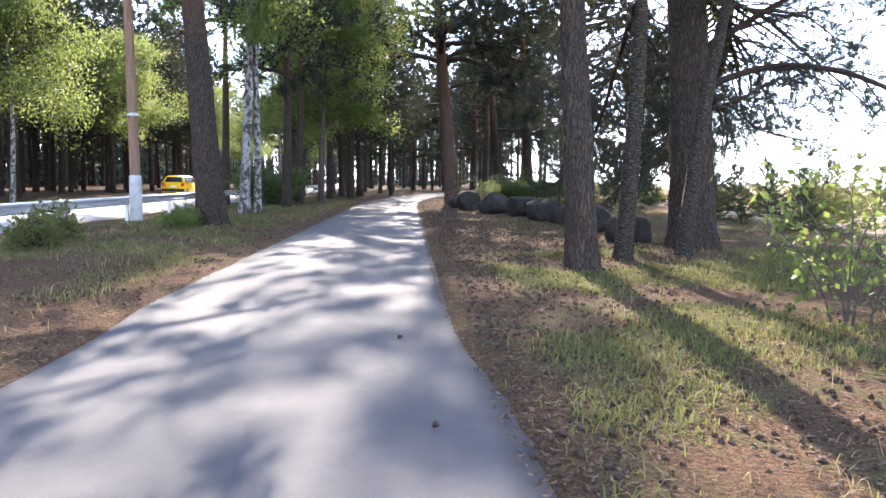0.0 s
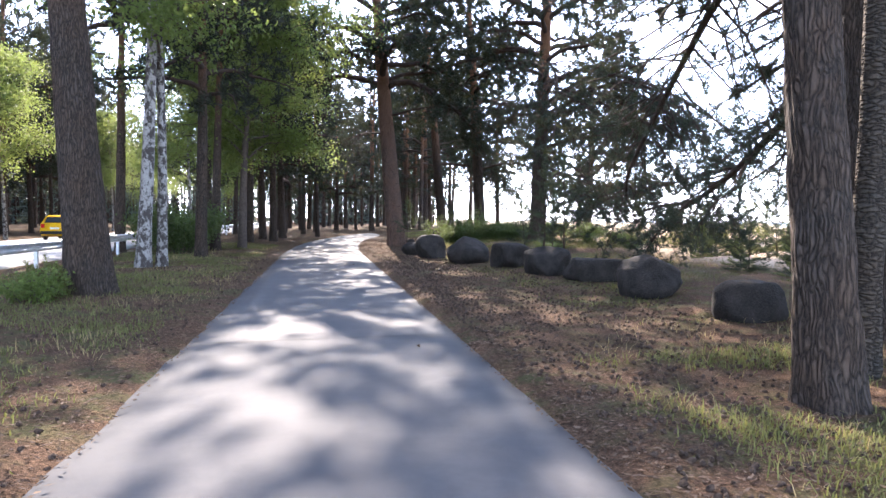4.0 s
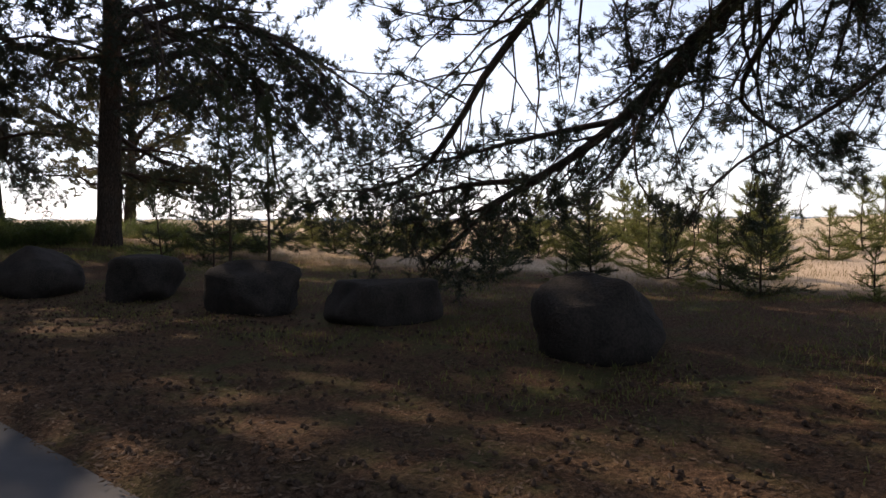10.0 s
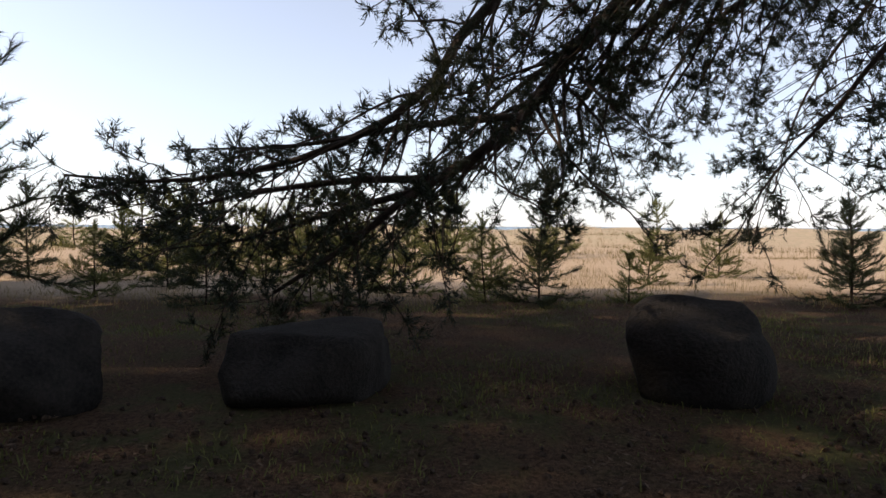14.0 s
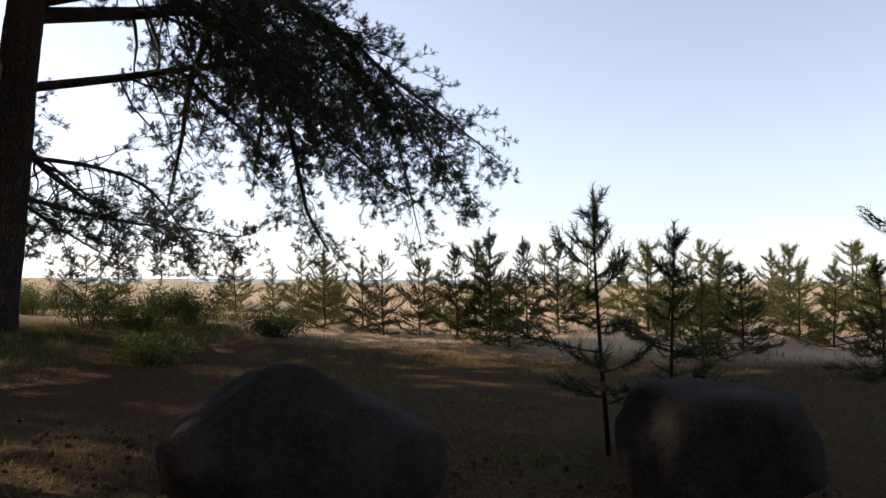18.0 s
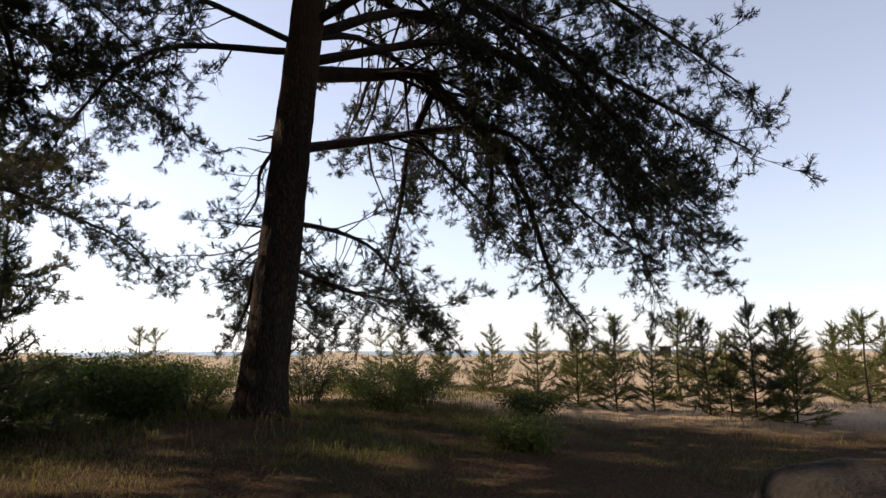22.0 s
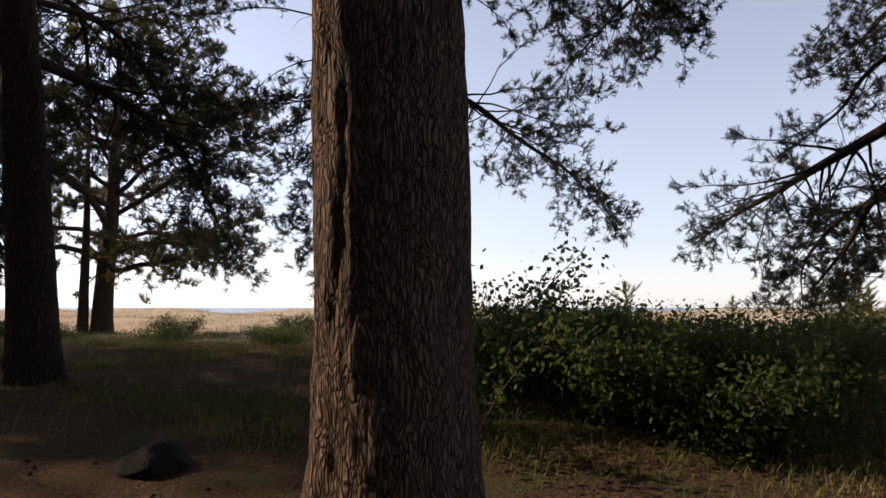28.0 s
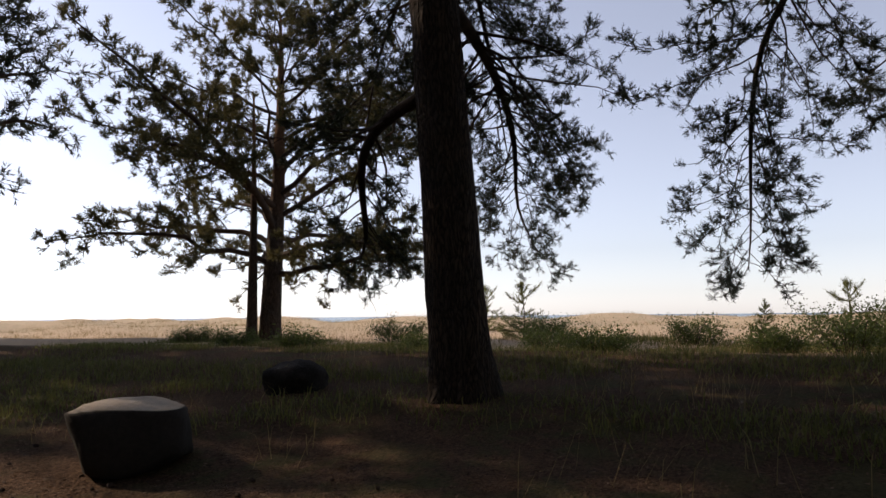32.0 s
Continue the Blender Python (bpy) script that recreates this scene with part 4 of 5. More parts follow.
back = [(-22.5 - rng.uniform(0, 26), y + rng.uniform(-2, 2)) for y in np.arange(4, 120, 2.6)] + [(-24 - rng.uniform(0, 9), y + rng.uniform(-1.5, 1.5)) for y in np.arange(12, 90, 2.3)]
for x, y in back:
    src = kinds[int(rng.integers(0, 4))]
    m = pose(x, y, gz(x, y) - 0.05, 0, 0, rng.uniform(0, 360)) @ Matrix.Scale(rng.uniform(0.85, 1.15), 4)
    copy_thing(src, m).matrix_basis = m
edge = [(-20.8, 37), (-21, 53.5), (-21.5, 78), (-22, 98), (-8.8, 48), (-10, 60), (-9.3, 78), (-24, 112)]
plant(leafs, edge, 5, 0.85, 1.2)

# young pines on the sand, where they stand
# odd kinds take the sunlit needle tone, even kinds the shaded one
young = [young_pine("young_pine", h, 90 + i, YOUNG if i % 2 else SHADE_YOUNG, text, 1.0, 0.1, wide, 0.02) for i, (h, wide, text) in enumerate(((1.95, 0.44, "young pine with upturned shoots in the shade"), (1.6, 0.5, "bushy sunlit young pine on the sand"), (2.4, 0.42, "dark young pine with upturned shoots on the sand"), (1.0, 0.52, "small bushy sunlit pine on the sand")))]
spots = ((11.1, 18.95, 0, 1.0), (11.7, 19.8, 1, 1.0), (10.9, 22.0, 2, 0.86), (11.3, 17.3, 3, 0.9), (12.9, 21.3, 1, 1.05), (11.5, 22.9, 1, 0.8), (13.6, 19.4, 3, 1.1), (11.0, 13.4, 0, 1.05), (12.2, 12.6, 2, 0.8), (16.3, 13.3, 1, 1.05), (14.5, 15.8, 1, 0.8),
         (13.9, 31.2, 2, 1.02), (14.6, 30.5, 2, 0.95), (14.3, 32.0, 2, 0.9), (13.2, 30.6, 1, 0.95), (14.9, 31.5, 1, 1.1), (15.1, 35.7, 1, 1.15), (15.4, 34.8, 1, 1.1), (14.6, 33.9, 2, 0.84), (14.9, 33.1, 2, 0.8), (17.0, 39.6, 1, 1.2), (16.5, 37.3, 1, 0.7), (14.1, 22.25, 1, 1.3), (11.1, 24.6, 0, 0.9), (17.2, 32.3, 3, 2.2), (16.0, 30.0, 2, 1.0), (19.6, 34.2, 1, 1.0), (17.4, 38.6, 1, 0.9), (20.2, 27.9, 1, 1.25), (26.0, 24.8, 1, 1.0), (27, 25.6, 3, 2.2), (26.1, 23.5, 3, 2.5), (29, 29.2, 3, 2.0), (31, 31, 3, 3.0), (29.8, 23.5, 1, 1.5),
         (18.1, 37.3, 1, 1.15), (20.5, 34.9, 3, 1.9), (31, 35.8, 3, 2.3), (29.4, 58, 3, 2.6), (36, 62, 3, 2.5), (28, 48, 1, 1.0), (30, 45, 3, 2.3), (26, 41, 1, 1.1), (12.4, 27.0, 1, 0.9), (22, 20, 3, 1.6), (24, 16, 1, 1.0), (18.5, 17.5, 1, 0.7), (21.5, 13, 3, 2.0), (15.2, 24.4, 1, 1.1), (17.8, 23.0, 1, 0.95), (14.0, 26.2, 0, 0.9), (23, 30.5, 1, 1.1), (9.3, 11.2, 0, 0.9), (8.6, 9.0, 3, 1.3), (11.5, 8.2, 1, 1.0), (13.2, 9.9, 1, 1.1), (10.5, 6.2, 1, 0.9), (16, 26.5, 1, 1.2), (17.5, 28, 3, 2.2), (15, 27.6, 1, 1.1), (18.5, 26.2, 3, 2.0), (20.5, 24.5, 1, 1.1), (22, 22, 3, 2.0), (19, 21, 3, 1.4), (25, 19.5, 3, 2.4), (27, 15, 3, 2.2), (16.5, 24.8, 3, 1.6), (33, 20, 3, 2.8), (36, 26, 3, 3.0), (40, 18, 3, 3.0), (38, 34, 3, 3.0), (24, 27, 3, 1.9))
used = set()
for x, y, k, s in spots:
    m = pose(x, y, gz(x, y) - 0.03, 0, 0, (x * 97 + y * 31) % 360) @ Matrix.Scale(s, 4)
    if k in used:
        copy_thing(young[k], m).matrix_basis = m
    else:
        young[k].matrix_world = m
        used.add(k)
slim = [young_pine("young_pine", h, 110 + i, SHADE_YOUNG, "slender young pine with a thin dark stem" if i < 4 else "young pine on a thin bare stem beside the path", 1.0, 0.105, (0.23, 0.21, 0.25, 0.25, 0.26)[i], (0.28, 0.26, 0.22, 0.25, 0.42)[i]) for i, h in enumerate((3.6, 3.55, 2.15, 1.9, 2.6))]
for o, (x, y) in zip(slim, ((5.0, 25.48), (5.5, 25.06), (5.26, 28.04), (5.97, 27.55), (2.55, 38.05))):
    o.location = (x, y, gz(x, y) - 0.03)

# ---------------------------------------------------------------- boulders
boulder(5.06, 15.67, 1.0, 0.95, 0.76, 1, "rounded grey granite boulder on needle litter", 10)
boulder(5.08, 18.88, 1.28, 1.3, 0.92, 2, "large rounded dark granite boulder", 40)
boulder(5.2, 22.1, 1.3, 1.55, 0.8, 3, "low long granite boulder with a worn top", 75, flat=0.62)
boulder(4.77, 24.45, 1.2, 1.6, 0.88, 4, "wedge-shaped dark granite boulder", 15)
boulder(4.52, 27.33, 1.2, 1.35, 0.84, 5, "blocky granite boulder with a flat face", 60, square=3.6)
boulder(3.73, 29.95, 1.4, 1.95, 0.98, 6, "smooth egg-shaped granite boulder beside the path", 5, square=2.1)
boulder(2.8, 32.6, 1.0, 1.1, 0.98, 7, "upright squarish granite boulder", 20, square=3.4)
boulder(2.5, 35.0, 1.0, 1.2, 0.62, 8, "low lichen-grey boulder at the path's edge", 50)
boulder(3.85, 54.2, 1.1, 1.0, 1.0, 9, "dark boulder with a flat top painted pale as sunlit", 30, mat_=TOPPED_STONE, flat=0.3, square=3.2)
boulder(6.8, 54.5, 0.75, 0.8, 0.5, 10, "dark rounded boulder in the grass", 0)
boulder(3.9, 47.5, 0.6, 0.6, 0.32, 11, "small dark boulder in the shade of a pine", 0)
boulder(4.6, 4.4, 0.7, 0.7, 0.5, 12, "pale rounded stone in the grass", 0, mat_=PALE_STONE)


# ---------------------------------------------------------------- far woods that close the view
def far_woods():
    """A deep belt of trunks and needle clumps far behind the road and the end of the path."""
    rng = np.random.default_rng(8)
    n = 1050
    side = rng.random(n) < 0.6
    x = np.where(side, rng.uniform(-75, -44, n), rng.uniform(-75, 24, n))
    y = np.where(side, rng.uniform(-10, 190, n), rng.uniform(140, 190, n))
    wood = thing("far_woods", "dense far belt of tall dark pines and spruces", "forest", kind="stuff")
    sh = Shape()
    P = []
    for a, b in zip(x, y):
        h = rng.uniform(13, 20)
        sh.tube(np.array(((a, b, -0.5), (a + rng.normal() * 0.3, b, h * 0.5), (a + rng.normal() * 0.5, b, h))), (0.2, 0.15, 0.04), 5)
        k = 42
        z = rng.uniform(0.015, 1, k) * h
        r = (1.15 - z / h) * 2.6 * rng.uniform(0.2, 1, k)
        t = rng.uniform(0, 6.28, k)
        P.append(np.stack((a + r * np.cos(t), b + r * np.sin(t), z), 1))
    P = np.concatenate(P)
    D = rng.normal(size=P.shape) * np.array((1, 1, 0.4))
    D /= np.linalg.norm(D, axis=1, keepdims=True)
    tagged(sh.put("trunks", LIMB, wood), kind="stuff")
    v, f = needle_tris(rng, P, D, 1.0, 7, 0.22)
    tagged(piece("foliage", v, f, HAZY_NEEDLE, wood), kind="stuff")


far_woods()


# ---------------------------------------------------------------- roadside
def box(bm, x, y, z, sx, sy, sz, bevel=0.0):
    r = bmesh.ops.create_cube(bm, size=1.0, matrix=Matrix.Translation((x, y, z)) @ Matrix.Diagonal((sx, sy, sz, 1)))
    if bevel:
        e = {e for v in r["verts"] for e in v.link_edges}
        bmesh.ops.bevel(bm, geom=list(e), offset=bevel, segments=2, affect="EDGES", profile=0.7)
    return r["verts"]


def guard_rail():
    """A W-profile steel rail on posts along the road."""
    rail = thing("guard_rail", "grey steel guard rail on posts along the road", "guard rail")
    x = -9.75
    prof = ((0.0, 0.46), (0.05, 0.49), (0.05, 0.55), (0.0, 0.59), (0.0, 0.63), (0.05, 0.67), (0.05, 0.73), (0.0, 0.76), (-0.006, 0.76), (-0.006, 0.46))
    for k in range(26):
        y0, y1 = 3 + k * 4.2, 3 + (k + 1) * 4.2 + 0.03
        V = [(x + a, y, b + 0.0006 * (k % 2)) for y in (y0, y1) for a, b in prof]
        n = len(prof)
        F = [(i, (i + 1) % n, (i + 1) % n + n, i + n) for i in range(n)]
        piece("rail_beam", V, np.array(F), STEEL, rail)
        bm = bmesh.new()
        box(bm, x - 0.1, y0 + 0.4, 0.28, 0.1, 0.12, 0.9, 0.008)
        part("post", bm, STEEL, rail)
        bm = bmesh.new()
        box(bm, x - 0.03, y0 + 0.4, 0.61, 0.05, 0.1, 0.2, 0.006)
        part("bracket", bm, STEEL, rail)


guard_rail()


def utility_pole():
    pole = thing("utility_pole", "brown wooden pole with a whitewashed concrete foot", "utility pole")
    pole.location = (-8.95, 22.9, gz(-8.95, 22.9))
    sh = Shape()
    sh.tube([(0, 0, -0.3), (0.01, 0, 1.45)], (0.21, 0.19), 14)
    sh.put("concrete_foot", WHITEWASH, pole, "whitewashed concrete foot")
    sh = Shape()
    sh.tube([(0.0, 0.02, 1.3), (-0.04, 0.02, 5), (-0.08, 0.02, 9.4)], (0.165, 0.15, 0.12), 14)
    sh.put("shaft", POLE_WOOD, pole, "weathered brown wooden shaft")
    for z in (1.42, 3.4):
        sh = Shape()
        sh.tube([(0, 0, z), (0, 0, z + 0.03)], (0.2, 0.2), 14)
        sh.put("wire_band", STEEL, pole)


utility_pole()
GLASS_DARK, gnt, gb = material("car_glass", 0.08, 0.0, 0.6)
gb.inputs["Base Color"].default_value = (0.02, 0.025, 0.03, 1)
RUBBER = simple("tyre_rubber", (0.02, 0.02, 0.02), (0.035, 0.035, 0.035), 20, 0.9)
YELLOW = simple("yellow_car_paint", (0.75, 0.42, 0.01), (0.8, 0.46, 0.015), 2, 0.3, bump=0.0)
BLACK = simple("black_car_paint", (0.02, 0.02, 0.024), (0.03, 0.03, 0.034), 2, 0.25, bump=0.0)
RED_LAMP = simple("red_tail_lamp", (0.35, 0.01, 0.01), (0.45, 0.02, 0.02), 8, 0.2, bump=0.0)
PLATE = simple("white_plate", (0.6, 0.6, 0.58), (0.7, 0.7, 0.68), 8, 0.5, bump=0.0)


def car(x, y, turn, paint, label, roof=1.52, length=4.3):
    """A hatchback: shaped body, cabin glass, wheels, lamps, bumpers and plate."""
    c = thing("car", label, "car")
    c.matrix_world = pose(x, y, 0.0, 0, 0, turn)
    L = length / 2
    prof = [(-L, 0.35), (-L - 0.03, 0.6), (-L + 0.02, 0.95), (-L + 0.12, 1.02), (-L + 0.42, roof - 0.06), (-L + 0.8, roof), (0.25, roof), (0.75, roof - 0.1), (1.25, 0.98), (L - 0.35, 0.84), (L - 0.02, 0.66), (L, 0.35), (L - 0.2, 0.24), (-L + 0.2, 0.24)]
    W = [0.84 if z < 0.99 else 0.84 - (z - 0.98) * 0.42 for _, z in prof]
    n = len(prof)
    V = [(-w * 1.0, yy, z) for (yy, z), w in zip(prof, W)] + [(w, yy, z) for (yy, z), w in zip(prof, W)]
    bm = bmesh.new()
    vs = [bm.verts.new(v) for v in V]
    for i in range(n):
        bm.faces.new((vs[i], vs[(i + 1) % n], vs[(i + 1) % n + n], vs[i + n]))
    bm.faces.new(vs[:n][::-1])
    bm.faces.new(vs[n:])
    bmesh.ops.recalc_face_normals(bm, faces=bm.faces)
    bmesh.ops.bevel(bm, geom=list(bm.edges), offset=0.045, segments=2, affect="EDGES")
    part("body", bm, paint, c, smooth=True)

    def slab(name, pts, mat_, th):
        pts = [Vector(p) for p in pts]
        nrm = (pts[1] - pts[0]).cross(pts[2] - pts[0]).normalized() * th
        b2 = bmesh.new()
        a = [b2.verts.new(p + nrm) for p in pts]
        d = [b2.verts.new(p - nrm) for p in pts]
        k = len(pts)
        b2.faces.new(a)
        b2.faces.new(d[::-1])
        for i in range(k):
            b2.faces.new((a[i], a[(i + 1) % k], d[(i + 1) % k], d[i]))
        bmesh.ops.recalc_face_normals(b2, faces=b2.faces)
        return part(name, b2, mat_, c)
    r = roof
    slab("rear_window", [(-0.62, -L + 0.13, 1.06), (0.62, -L + 0.13, 1.06), (0.55, -L + 0.4, r - 0.12), (-0.55, -L + 0.4, r - 0.12)], GLASS_DARK, 0.03)
    slab("windscreen", [(-0.64, 1.2, 1.03), (0.64, 1.2, 1.03), (0.56, 0.8, r - 0.14), (-0.56, 0.8, r - 0.14)], GLASS_DARK, 0.03)
    for s in (-1, 1):
        for y0, y1 in ((-L + 0.5, -0.35), (-0.27, 0.55)):
            slab("side_window", [(s * 0.825, y0, 1.02), (s * 0.825, y1 + 0.25 * (y1 > 0), 1.02), (s * 0.69, y1, r - 0.13), (s * 0.69, y0 + 0.12, r - 0.13)], GLASS_DARK, 0.02)
        bm = bmesh.new()
        box(bm, s * 0.68, -L - 0.01, 0.86, 0.2, 0.06, 0.24, 0.02)
        part("tail_lamp", bm, RED_LAMP, c, "red tail lamp")
        bm = bmesh.new()
        box(bm, s * 0.6, L - 0.06, 0.66, 0.3, 0.1, 0.13, 0.02)
        part("headlight", bm, PLATE, c, "clear headlight")
        for yy in (-L + 0.75, L - 0.8):
            bm = bmesh.new()
            bmesh.ops.create_cone(bm, cap_ends=True, segments=24, radius1=0.31, radius2=0.31, depth=0.19, matrix=pose(s * 0.78, yy, 0.31, 0, 90, 0))
            bmesh.ops.bevel(bm, geom=list(bm.edges), offset=0.02, segments=1, affect="EDGES")
            w = part("tyre", bm, RUBBER, c)
            bm = bmesh.new()
            bmesh.ops.create_cone(bm, cap_ends=True, segments=20, radius1=0.19, radius2=0.17, depth=0.2, matrix=pose(s * 0.785, yy, 0.31, 0, 90 * s, 0))
            part("rim", bm, STEEL, w)
    bm = bmesh.new()
    box(bm, 0, -L - 0.03, 0.45, 1.6, 0.12, 0.2, 0.03)
    part("bumper", bm, RUBBER, c)
    bm = bmesh.new()
    box(bm, 0, -L - 0.035, 0.72, 0.5, 0.02, 0.11, 0.004)
    part("number_plate", bm, PLATE, c)


car(-17.6, 54.0, 2, YELLOW, "yellow hatchback on the road behind the guard rail")
car(-13.4, 78.0, 2, BLACK, "black car far along the road", 1.75, 4.6)

# ---------------------------------------------------------------- shrubs and saplings
shrub("sapling", "leafy sapling with sunlit yellow-green leaves in the grass", 1.75, 0.9, 201, LEAF, 0.1, 6, 26, "sapling", loc=(4.35, 6.5, gz(4.35, 6.5)), spread=0.16)
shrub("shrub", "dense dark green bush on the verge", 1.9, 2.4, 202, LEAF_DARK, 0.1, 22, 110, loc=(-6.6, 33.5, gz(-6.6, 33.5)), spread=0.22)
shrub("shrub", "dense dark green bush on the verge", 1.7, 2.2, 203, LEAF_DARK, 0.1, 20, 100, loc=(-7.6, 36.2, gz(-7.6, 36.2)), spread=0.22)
shrub("shrub", "low green bush at the road's edge", 0.55, 0.8, 204, LEAF, 0.06, 10, 50, loc=(-6.1, 18.5, gz(-6.1, 18.5)), spread=0.1)
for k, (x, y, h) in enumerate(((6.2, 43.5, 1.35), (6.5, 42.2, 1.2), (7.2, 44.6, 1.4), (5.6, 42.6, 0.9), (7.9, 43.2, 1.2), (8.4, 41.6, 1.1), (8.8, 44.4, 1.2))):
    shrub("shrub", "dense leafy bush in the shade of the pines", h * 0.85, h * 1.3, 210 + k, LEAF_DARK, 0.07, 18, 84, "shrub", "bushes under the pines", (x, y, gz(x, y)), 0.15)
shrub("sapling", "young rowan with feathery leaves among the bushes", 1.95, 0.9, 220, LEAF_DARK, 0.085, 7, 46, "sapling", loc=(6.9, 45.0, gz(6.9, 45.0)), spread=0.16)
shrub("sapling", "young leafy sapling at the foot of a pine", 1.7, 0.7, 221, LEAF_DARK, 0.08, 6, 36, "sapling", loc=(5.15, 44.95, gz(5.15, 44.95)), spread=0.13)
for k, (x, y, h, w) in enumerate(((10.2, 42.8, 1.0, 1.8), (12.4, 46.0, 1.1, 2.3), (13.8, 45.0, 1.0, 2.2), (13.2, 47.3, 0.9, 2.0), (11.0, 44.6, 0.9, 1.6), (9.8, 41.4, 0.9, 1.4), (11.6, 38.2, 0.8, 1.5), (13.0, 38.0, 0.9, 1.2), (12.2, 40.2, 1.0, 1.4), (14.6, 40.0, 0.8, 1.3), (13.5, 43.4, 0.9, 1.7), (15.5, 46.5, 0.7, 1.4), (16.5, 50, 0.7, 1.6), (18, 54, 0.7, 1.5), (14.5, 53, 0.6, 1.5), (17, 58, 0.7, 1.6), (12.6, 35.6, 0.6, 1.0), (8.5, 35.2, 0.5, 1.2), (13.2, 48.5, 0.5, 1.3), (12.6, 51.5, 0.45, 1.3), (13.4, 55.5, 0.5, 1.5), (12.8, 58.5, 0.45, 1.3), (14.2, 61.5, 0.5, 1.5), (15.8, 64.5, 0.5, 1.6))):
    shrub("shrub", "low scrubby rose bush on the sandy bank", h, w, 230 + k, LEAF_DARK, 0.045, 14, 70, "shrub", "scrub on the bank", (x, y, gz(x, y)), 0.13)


def spruce(x, y, h, seed):
    rng = np.random.default_rng(seed)
    t = thing("young_spruce", "small dense young spruce on the verge", "young spruce")
    t.location = (x, y, gz(x, y))
    crown = Crown()
    sh = Shape()
    sh.tube([(0, 0, -0.05), (0, 0, h)], (0.03, 0.006), 6)
    sh.put("stem", LIMB, t)
    for w in range(9):
        f = w / 8
        for k in range(7):
            a = k * 0.9 + w * 0.4
            dressed(rng, limb_line(rng, (0, 0, h * (0.08 + 0.85 * f)), a, h * 0.62 * (1 - f) + 0.08, 0.15, -0.1 + 0.5 * f, 4, 0.08), 0.008, t, 0.4, 0.1, 0.07, 14, 0.007, -0.02, 0.1, False, into=crown)
    crown.put(rng, t, YOUNG, 0.07, 14, 0.007)


spruce(-7.4, 14.6, 0.75, 1)
spruce(-6.9, 12.9, 0.6, 2)
spruce(-6.2, 19.3, 0.45, 3)


# ---------------------------------------------------------------- grass, cones and litter
def grass(name, label, area, n, height, mat_, seed, clump=0.16, blades=9, width=0.006, keep=None):
    """Clumps of bent grass blades scattered over a stretch of ground."""
    rng = np.random.default_rng(seed)
    x0, x1, y0, y1 = area
    X, Y = rng.uniform(x0, x1, n * 3), rng.uniform(y0, y1, n * 3)
    den = np.array([noise.noise(Vector((a * 0.45, b * 0.45, seed))) + 0.35 * noise.noise(Vector((a * 1.7, b * 1.7, seed))) for a, b in zip(X, Y)])
    ok = (den > -0.05) & (np.abs(X - path_mid(Y)) > HALF + 0.12)
    if keep is not None:
        ok &= keep(X, Y)
    X, Y = X[ok][:n], Y[ok][:n]
    m = len(X)
    bx, by = np.repeat(X, blades) + rng.normal(size=m * blades) * clump, np.repeat(Y, blades) + rng.normal(size=m * blades) * clump
    bz = land(bx, by) - 0.02
    h = height * np.repeat(rng.uniform(0.5, 1.3, m), blades) * rng.uniform(0.5, 1.2, m * blades)
    a = rng.uniform(0, 6.28, m * blades)
    l = rng.uniform(0.15, 1.5, m * blades) * h
    dx, dy = np.cos(a) * l, np.sin(a) * l
    wx, wy = -np.sin(a) * width, np.cos(a) * width
    p = np.stack((bx, by, bz), 1)
    v = np.stack((p - np.stack((wx, wy, 0 * wx), 1), p + np.stack((wx, wy, 0 * wx), 1),
                  p + np.stack((dx * 0.35 + wx * 0.7, dy * 0.35 + wy * 0.7, h * 0.62), 1), p + np.stack((dx * 0.35 - wx * 0.7, dy * 0.35 - wy * 0.7, h * 0.62), 1),
                  p + np.stack((dx, dy, h * rng.uniform(0.55, 1.0, m * blades)), 1)), 1).reshape(-1, 3)
    i = np.arange(m * blades)[:, None] * 5
    tagged(piece(name, v, [i + np.array([[0, 1, 2, 3]]), i + np.array([[3, 2, 4]])], mat_), label, "grass", kind="stuff")


grass("verge_grass", "short green and yellow grass beside the path", (0.6, 9, 1, 13.5), 5200, 0.11, GRASS, 3, keep=lambda x, y: x > 0.9 + 0.05 * y)
grass("dry_grass", "thin dry grass stalks beside the path", (0.6, 9, 1, 17), 450, 0.15, STRAW, 4, 0.12, 6, 0.004, lambda x, y: x > 0.8 + 0.06 * y)
grass("verge_grass", "short green grass on the verge by the road", (-9.5, -3.1, 4, 45), 6500, 0.1, GRASS, 5, keep=lambda x, y: x < -3.7)
grass("dry_grass", "dry pale grass on the verge by the road", (-9.6, -3.4, 4, 45), 900, 0.16, STRAW, 6, 0.14, 7, 0.005)
grass("bank_grass", "thick dark grass on the shaded bank", (4.5, 18, 36, 66), 7500, 0.17, GRASS, 7, 0.2, 8, 0.007, lambda x, y: x > 4.5 + 2.5 * np.sin(y * 0.4) * 0.5)
grass("dry_grass", "low dry orange-brown grass at the foot of the bank", (3.4, 6.6, 38.5, 42.5), 620, 0.1, STRAW, 14, 0.13, 9, 0.004)
grass("bank_stalks", "tall dry grass stalks on the bank", (3.9, 12, 38, 56), 340, 0.42, STRAW, 8, 0.2, 3, 0.003)
grass("floor_grass", "sparse grass between the boulders and the sand", (3.0, 11.5, 14, 40), 4200, 0.08, GRASS, 9, 0.2, 7)
grass("sand_grass", "yellowed grass at the edge of the sand", (10.6, 24, 5, 60), 3600, 0.17, STRAW, 10, 0.3, 8, 0.005)
grass("dune_grass", "sparse yellow dune grass", (24, 66, 0, 110), 3200, 0.34, STRAW, 11, 0.5, 10, 0.009)


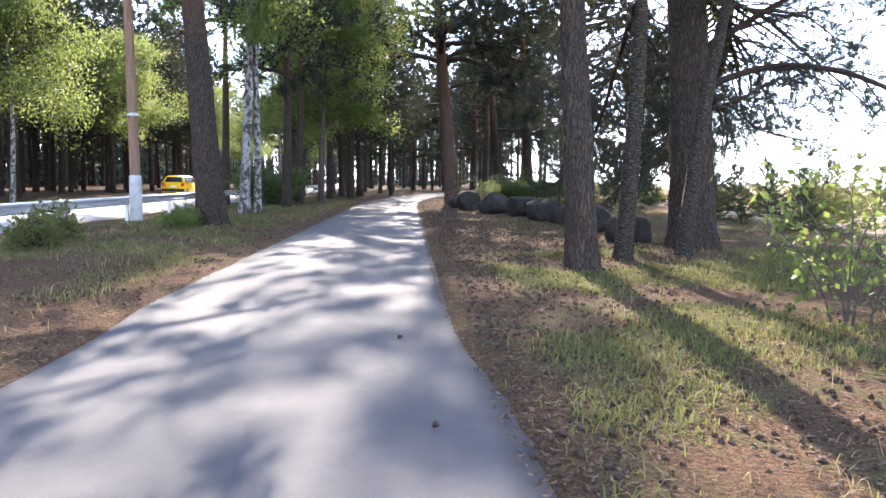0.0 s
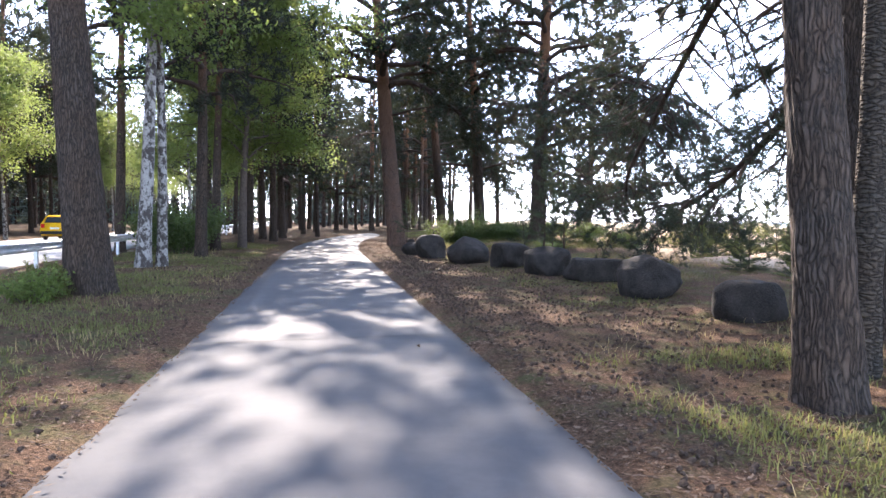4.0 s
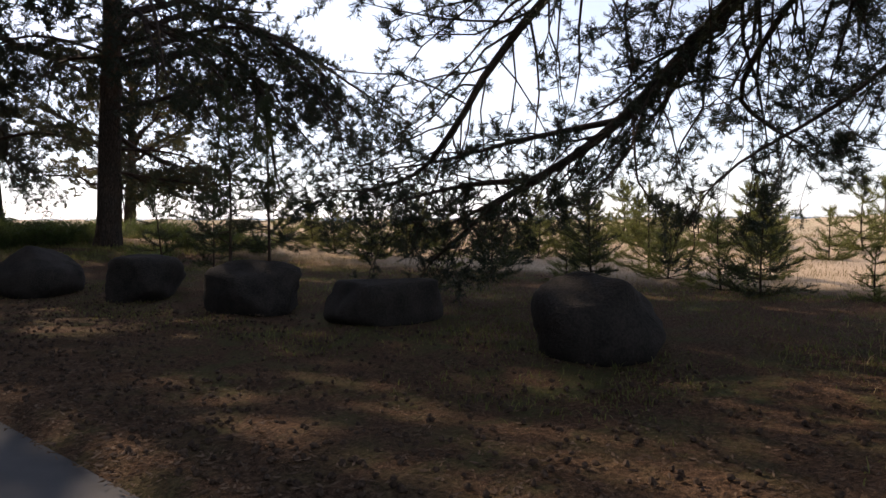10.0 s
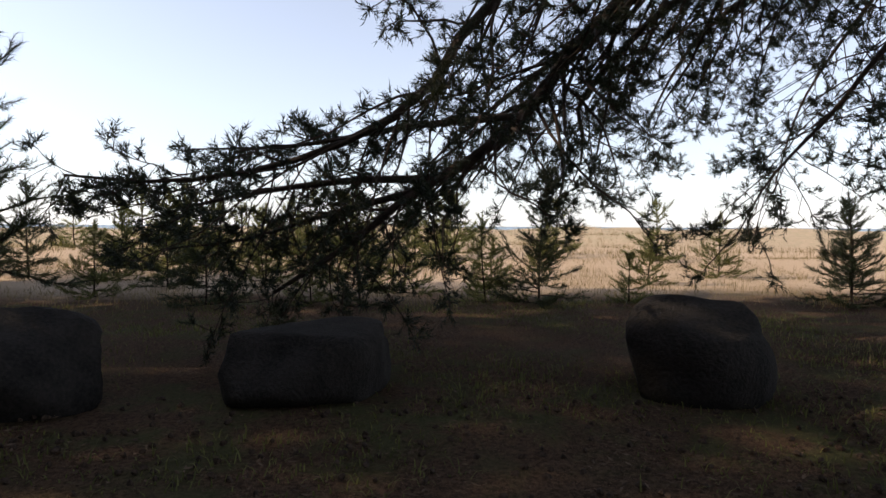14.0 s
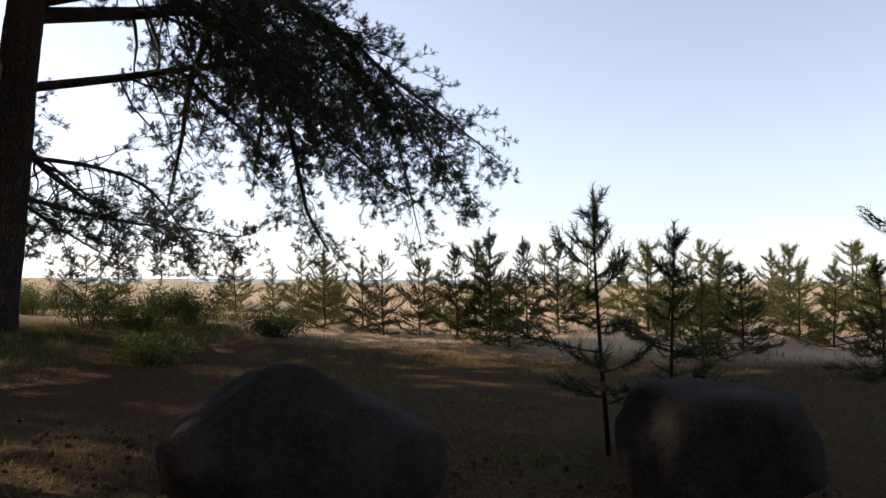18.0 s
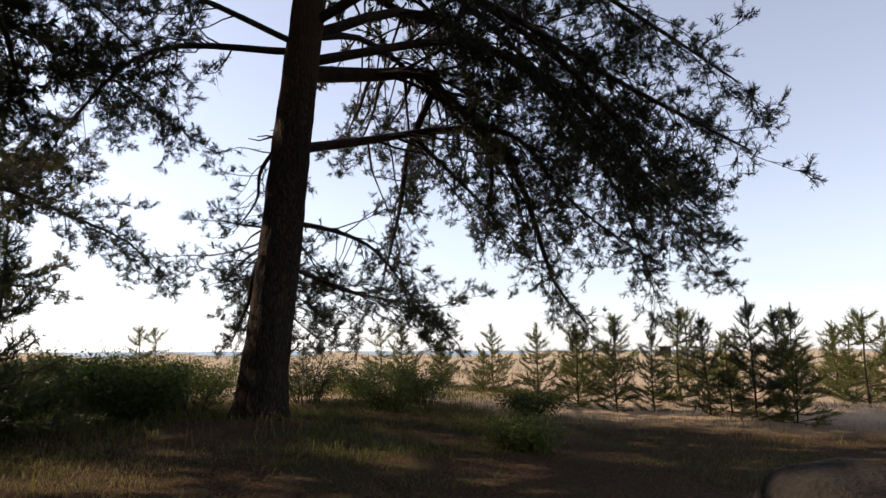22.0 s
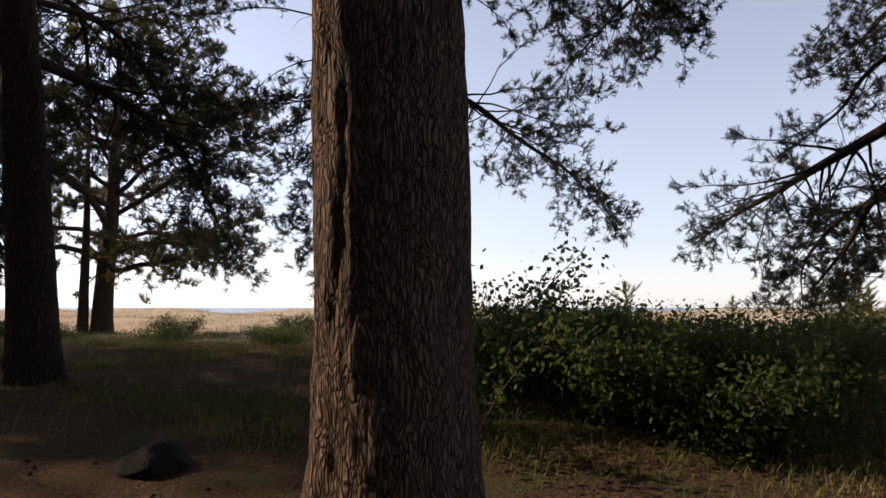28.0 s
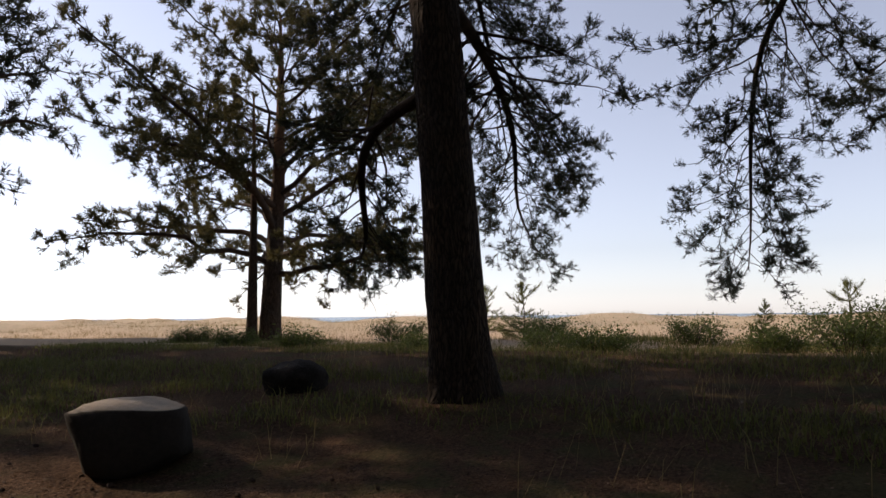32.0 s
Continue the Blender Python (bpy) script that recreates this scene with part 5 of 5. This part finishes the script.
def cone_mesh():
    bm = bmesh.new()
    bmesh.ops.create_icosphere(bm, subdivisions=1, radius=1.0)
    for v in bm.verts:
        k = 1 + 0.25 * math.sin(v.co.z * 9 + v.co.x * 5)
        v.co = (v.co.x * 0.016 * k, v.co.y * 0.016 * k, v.co.z * 0.025)
    me = bpy.data.meshes.new("pine_cone")
    bm.to_mesh(me)
    bm.free()
    me.materials.append(CONE)
    return me


def cones():
    rng = np.random.default_rng(12)
    me = cone_mesh()
    lone = new("pine_cone", me)
    lone.matrix_world = pose(0.16, 3.88, 0.035, 70, 20, 0) @ Matrix.Scale(1.5, 4)
    tagged(lone, "dark fallen pine cone lying on the asphalt", "pine cone")
    co = np.array([v.co for v in me.vertices])
    fc = np.array([p.vertices for p in me.polygons])
    V, F, n = [], [], 0
    spots = [(rng.uniform(0.65, 5), rng.uniform(3, 34)) for _ in range(6200)] + [(rng.uniform(-7, -3.05), rng.uniform(4, 34)) for _ in range(900)] + [(rng.uniform(0.6, 4), rng.uniform(34, 56)) for _ in range(500)] + [(rng.uniform(-3, 0.3), rng.uniform(6, 40)) for _ in range(4)]
    for x, y in spots:
        if rng.random() > math.exp(-abs(x - (1.2 if x > -1 else -3.8)) * 0.35) and abs(float(x - path_mid(y))) > HALF:
            continue
        m = pose(x, y, gz(x, y) + 0.015 if abs(x - float(path_mid(y))) > HALF else 0.02, rng.uniform(50, 130), rng.uniform(0, 60), rng.uniform(0, 360)) @ Matrix.Scale(rng.uniform(0.85, 1.45), 4)
        M = np.array(m)
        V.append(co @ M[:3, :3].T + M[:3, 3])
        F.append(fc + n)
        n += len(co)
    tagged(piece("fallen_cones", np.concatenate(V), np.concatenate(F), CONE), "scattered fallen pine cones on the needle litter", "pine cones", kind="stuff")


cones()


def litter():
    """Dry needles, bark chips and small leaves strewn along the path's edges."""
    rng = np.random.default_rng(13)
    n = 85000
    side = rng.random(n) < 0.62
    d = rng.exponential(2.3, n)
    y = 1.5 + 55 * rng.uniform(0, 1, n) ** 1.2
    x = np.where(side, path_mid(y) + HALF - 0.12 + d, path_mid(y) - HALF + 0.1 - d)
    z = np.where(np.abs(x - path_mid(y)) < HALF, 0.004, land(x, y) + 0.006)
    a = rng.uniform(0, 6.28, n)
    l, w = rng.uniform(0.01, 0.04, n), rng.uniform(0.003, 0.012, n)
    dx, dy = np.cos(a) * l, np.sin(a) * l
    px_, py_ = -np.sin(a) * w, np.cos(a) * w
    c = np.stack((x, y, z), 1)
    t = rng.uniform(-0.006, 0.016, (n, 2))
    v = np.stack((c + np.stack((dx, dy, t[:, 0]), 1), c + np.stack((px_, py_, 0 * t[:, 0] + 0.006), 1), c - np.stack((dx, dy, -t[:, 1]), 1), c - np.stack((px_, py_, 0 * t[:, 0]), 1)), 1).reshape(-1, 3)
    tagged(piece("needle_litter", v, np.arange(n * 4).reshape(-1, 4), LITTER), "dry needles, bark chips and leaves along the path's edges", "litter", kind="stuff")


LITTER = leafy("dry_litter", (0.03, 0.021, 0.015), (0.21, 0.145, 0.1), (0.25, 0.14, 0.06), 0.1, 0.9)
litter()


def lookout():
    """A small dark hut far out on the sand."""
    hut = thing("beach_hut", "small dark wooden hut far out on the sand", "hut")
    hut.location = (52, 30.6, gz(52, 30.6))
    bm = bmesh.new()
    box(bm, 0, 0, 0.45, 0.8, 0.8, 1.0, 0.02)
    part("wall", bm, TWIG, hut)
    bm = bmesh.new()
    box(bm, 0, 0, 1.0, 1.0, 1.0, 0.1, 0.02)
    part("roof", bm, TWIG, hut)


lookout()
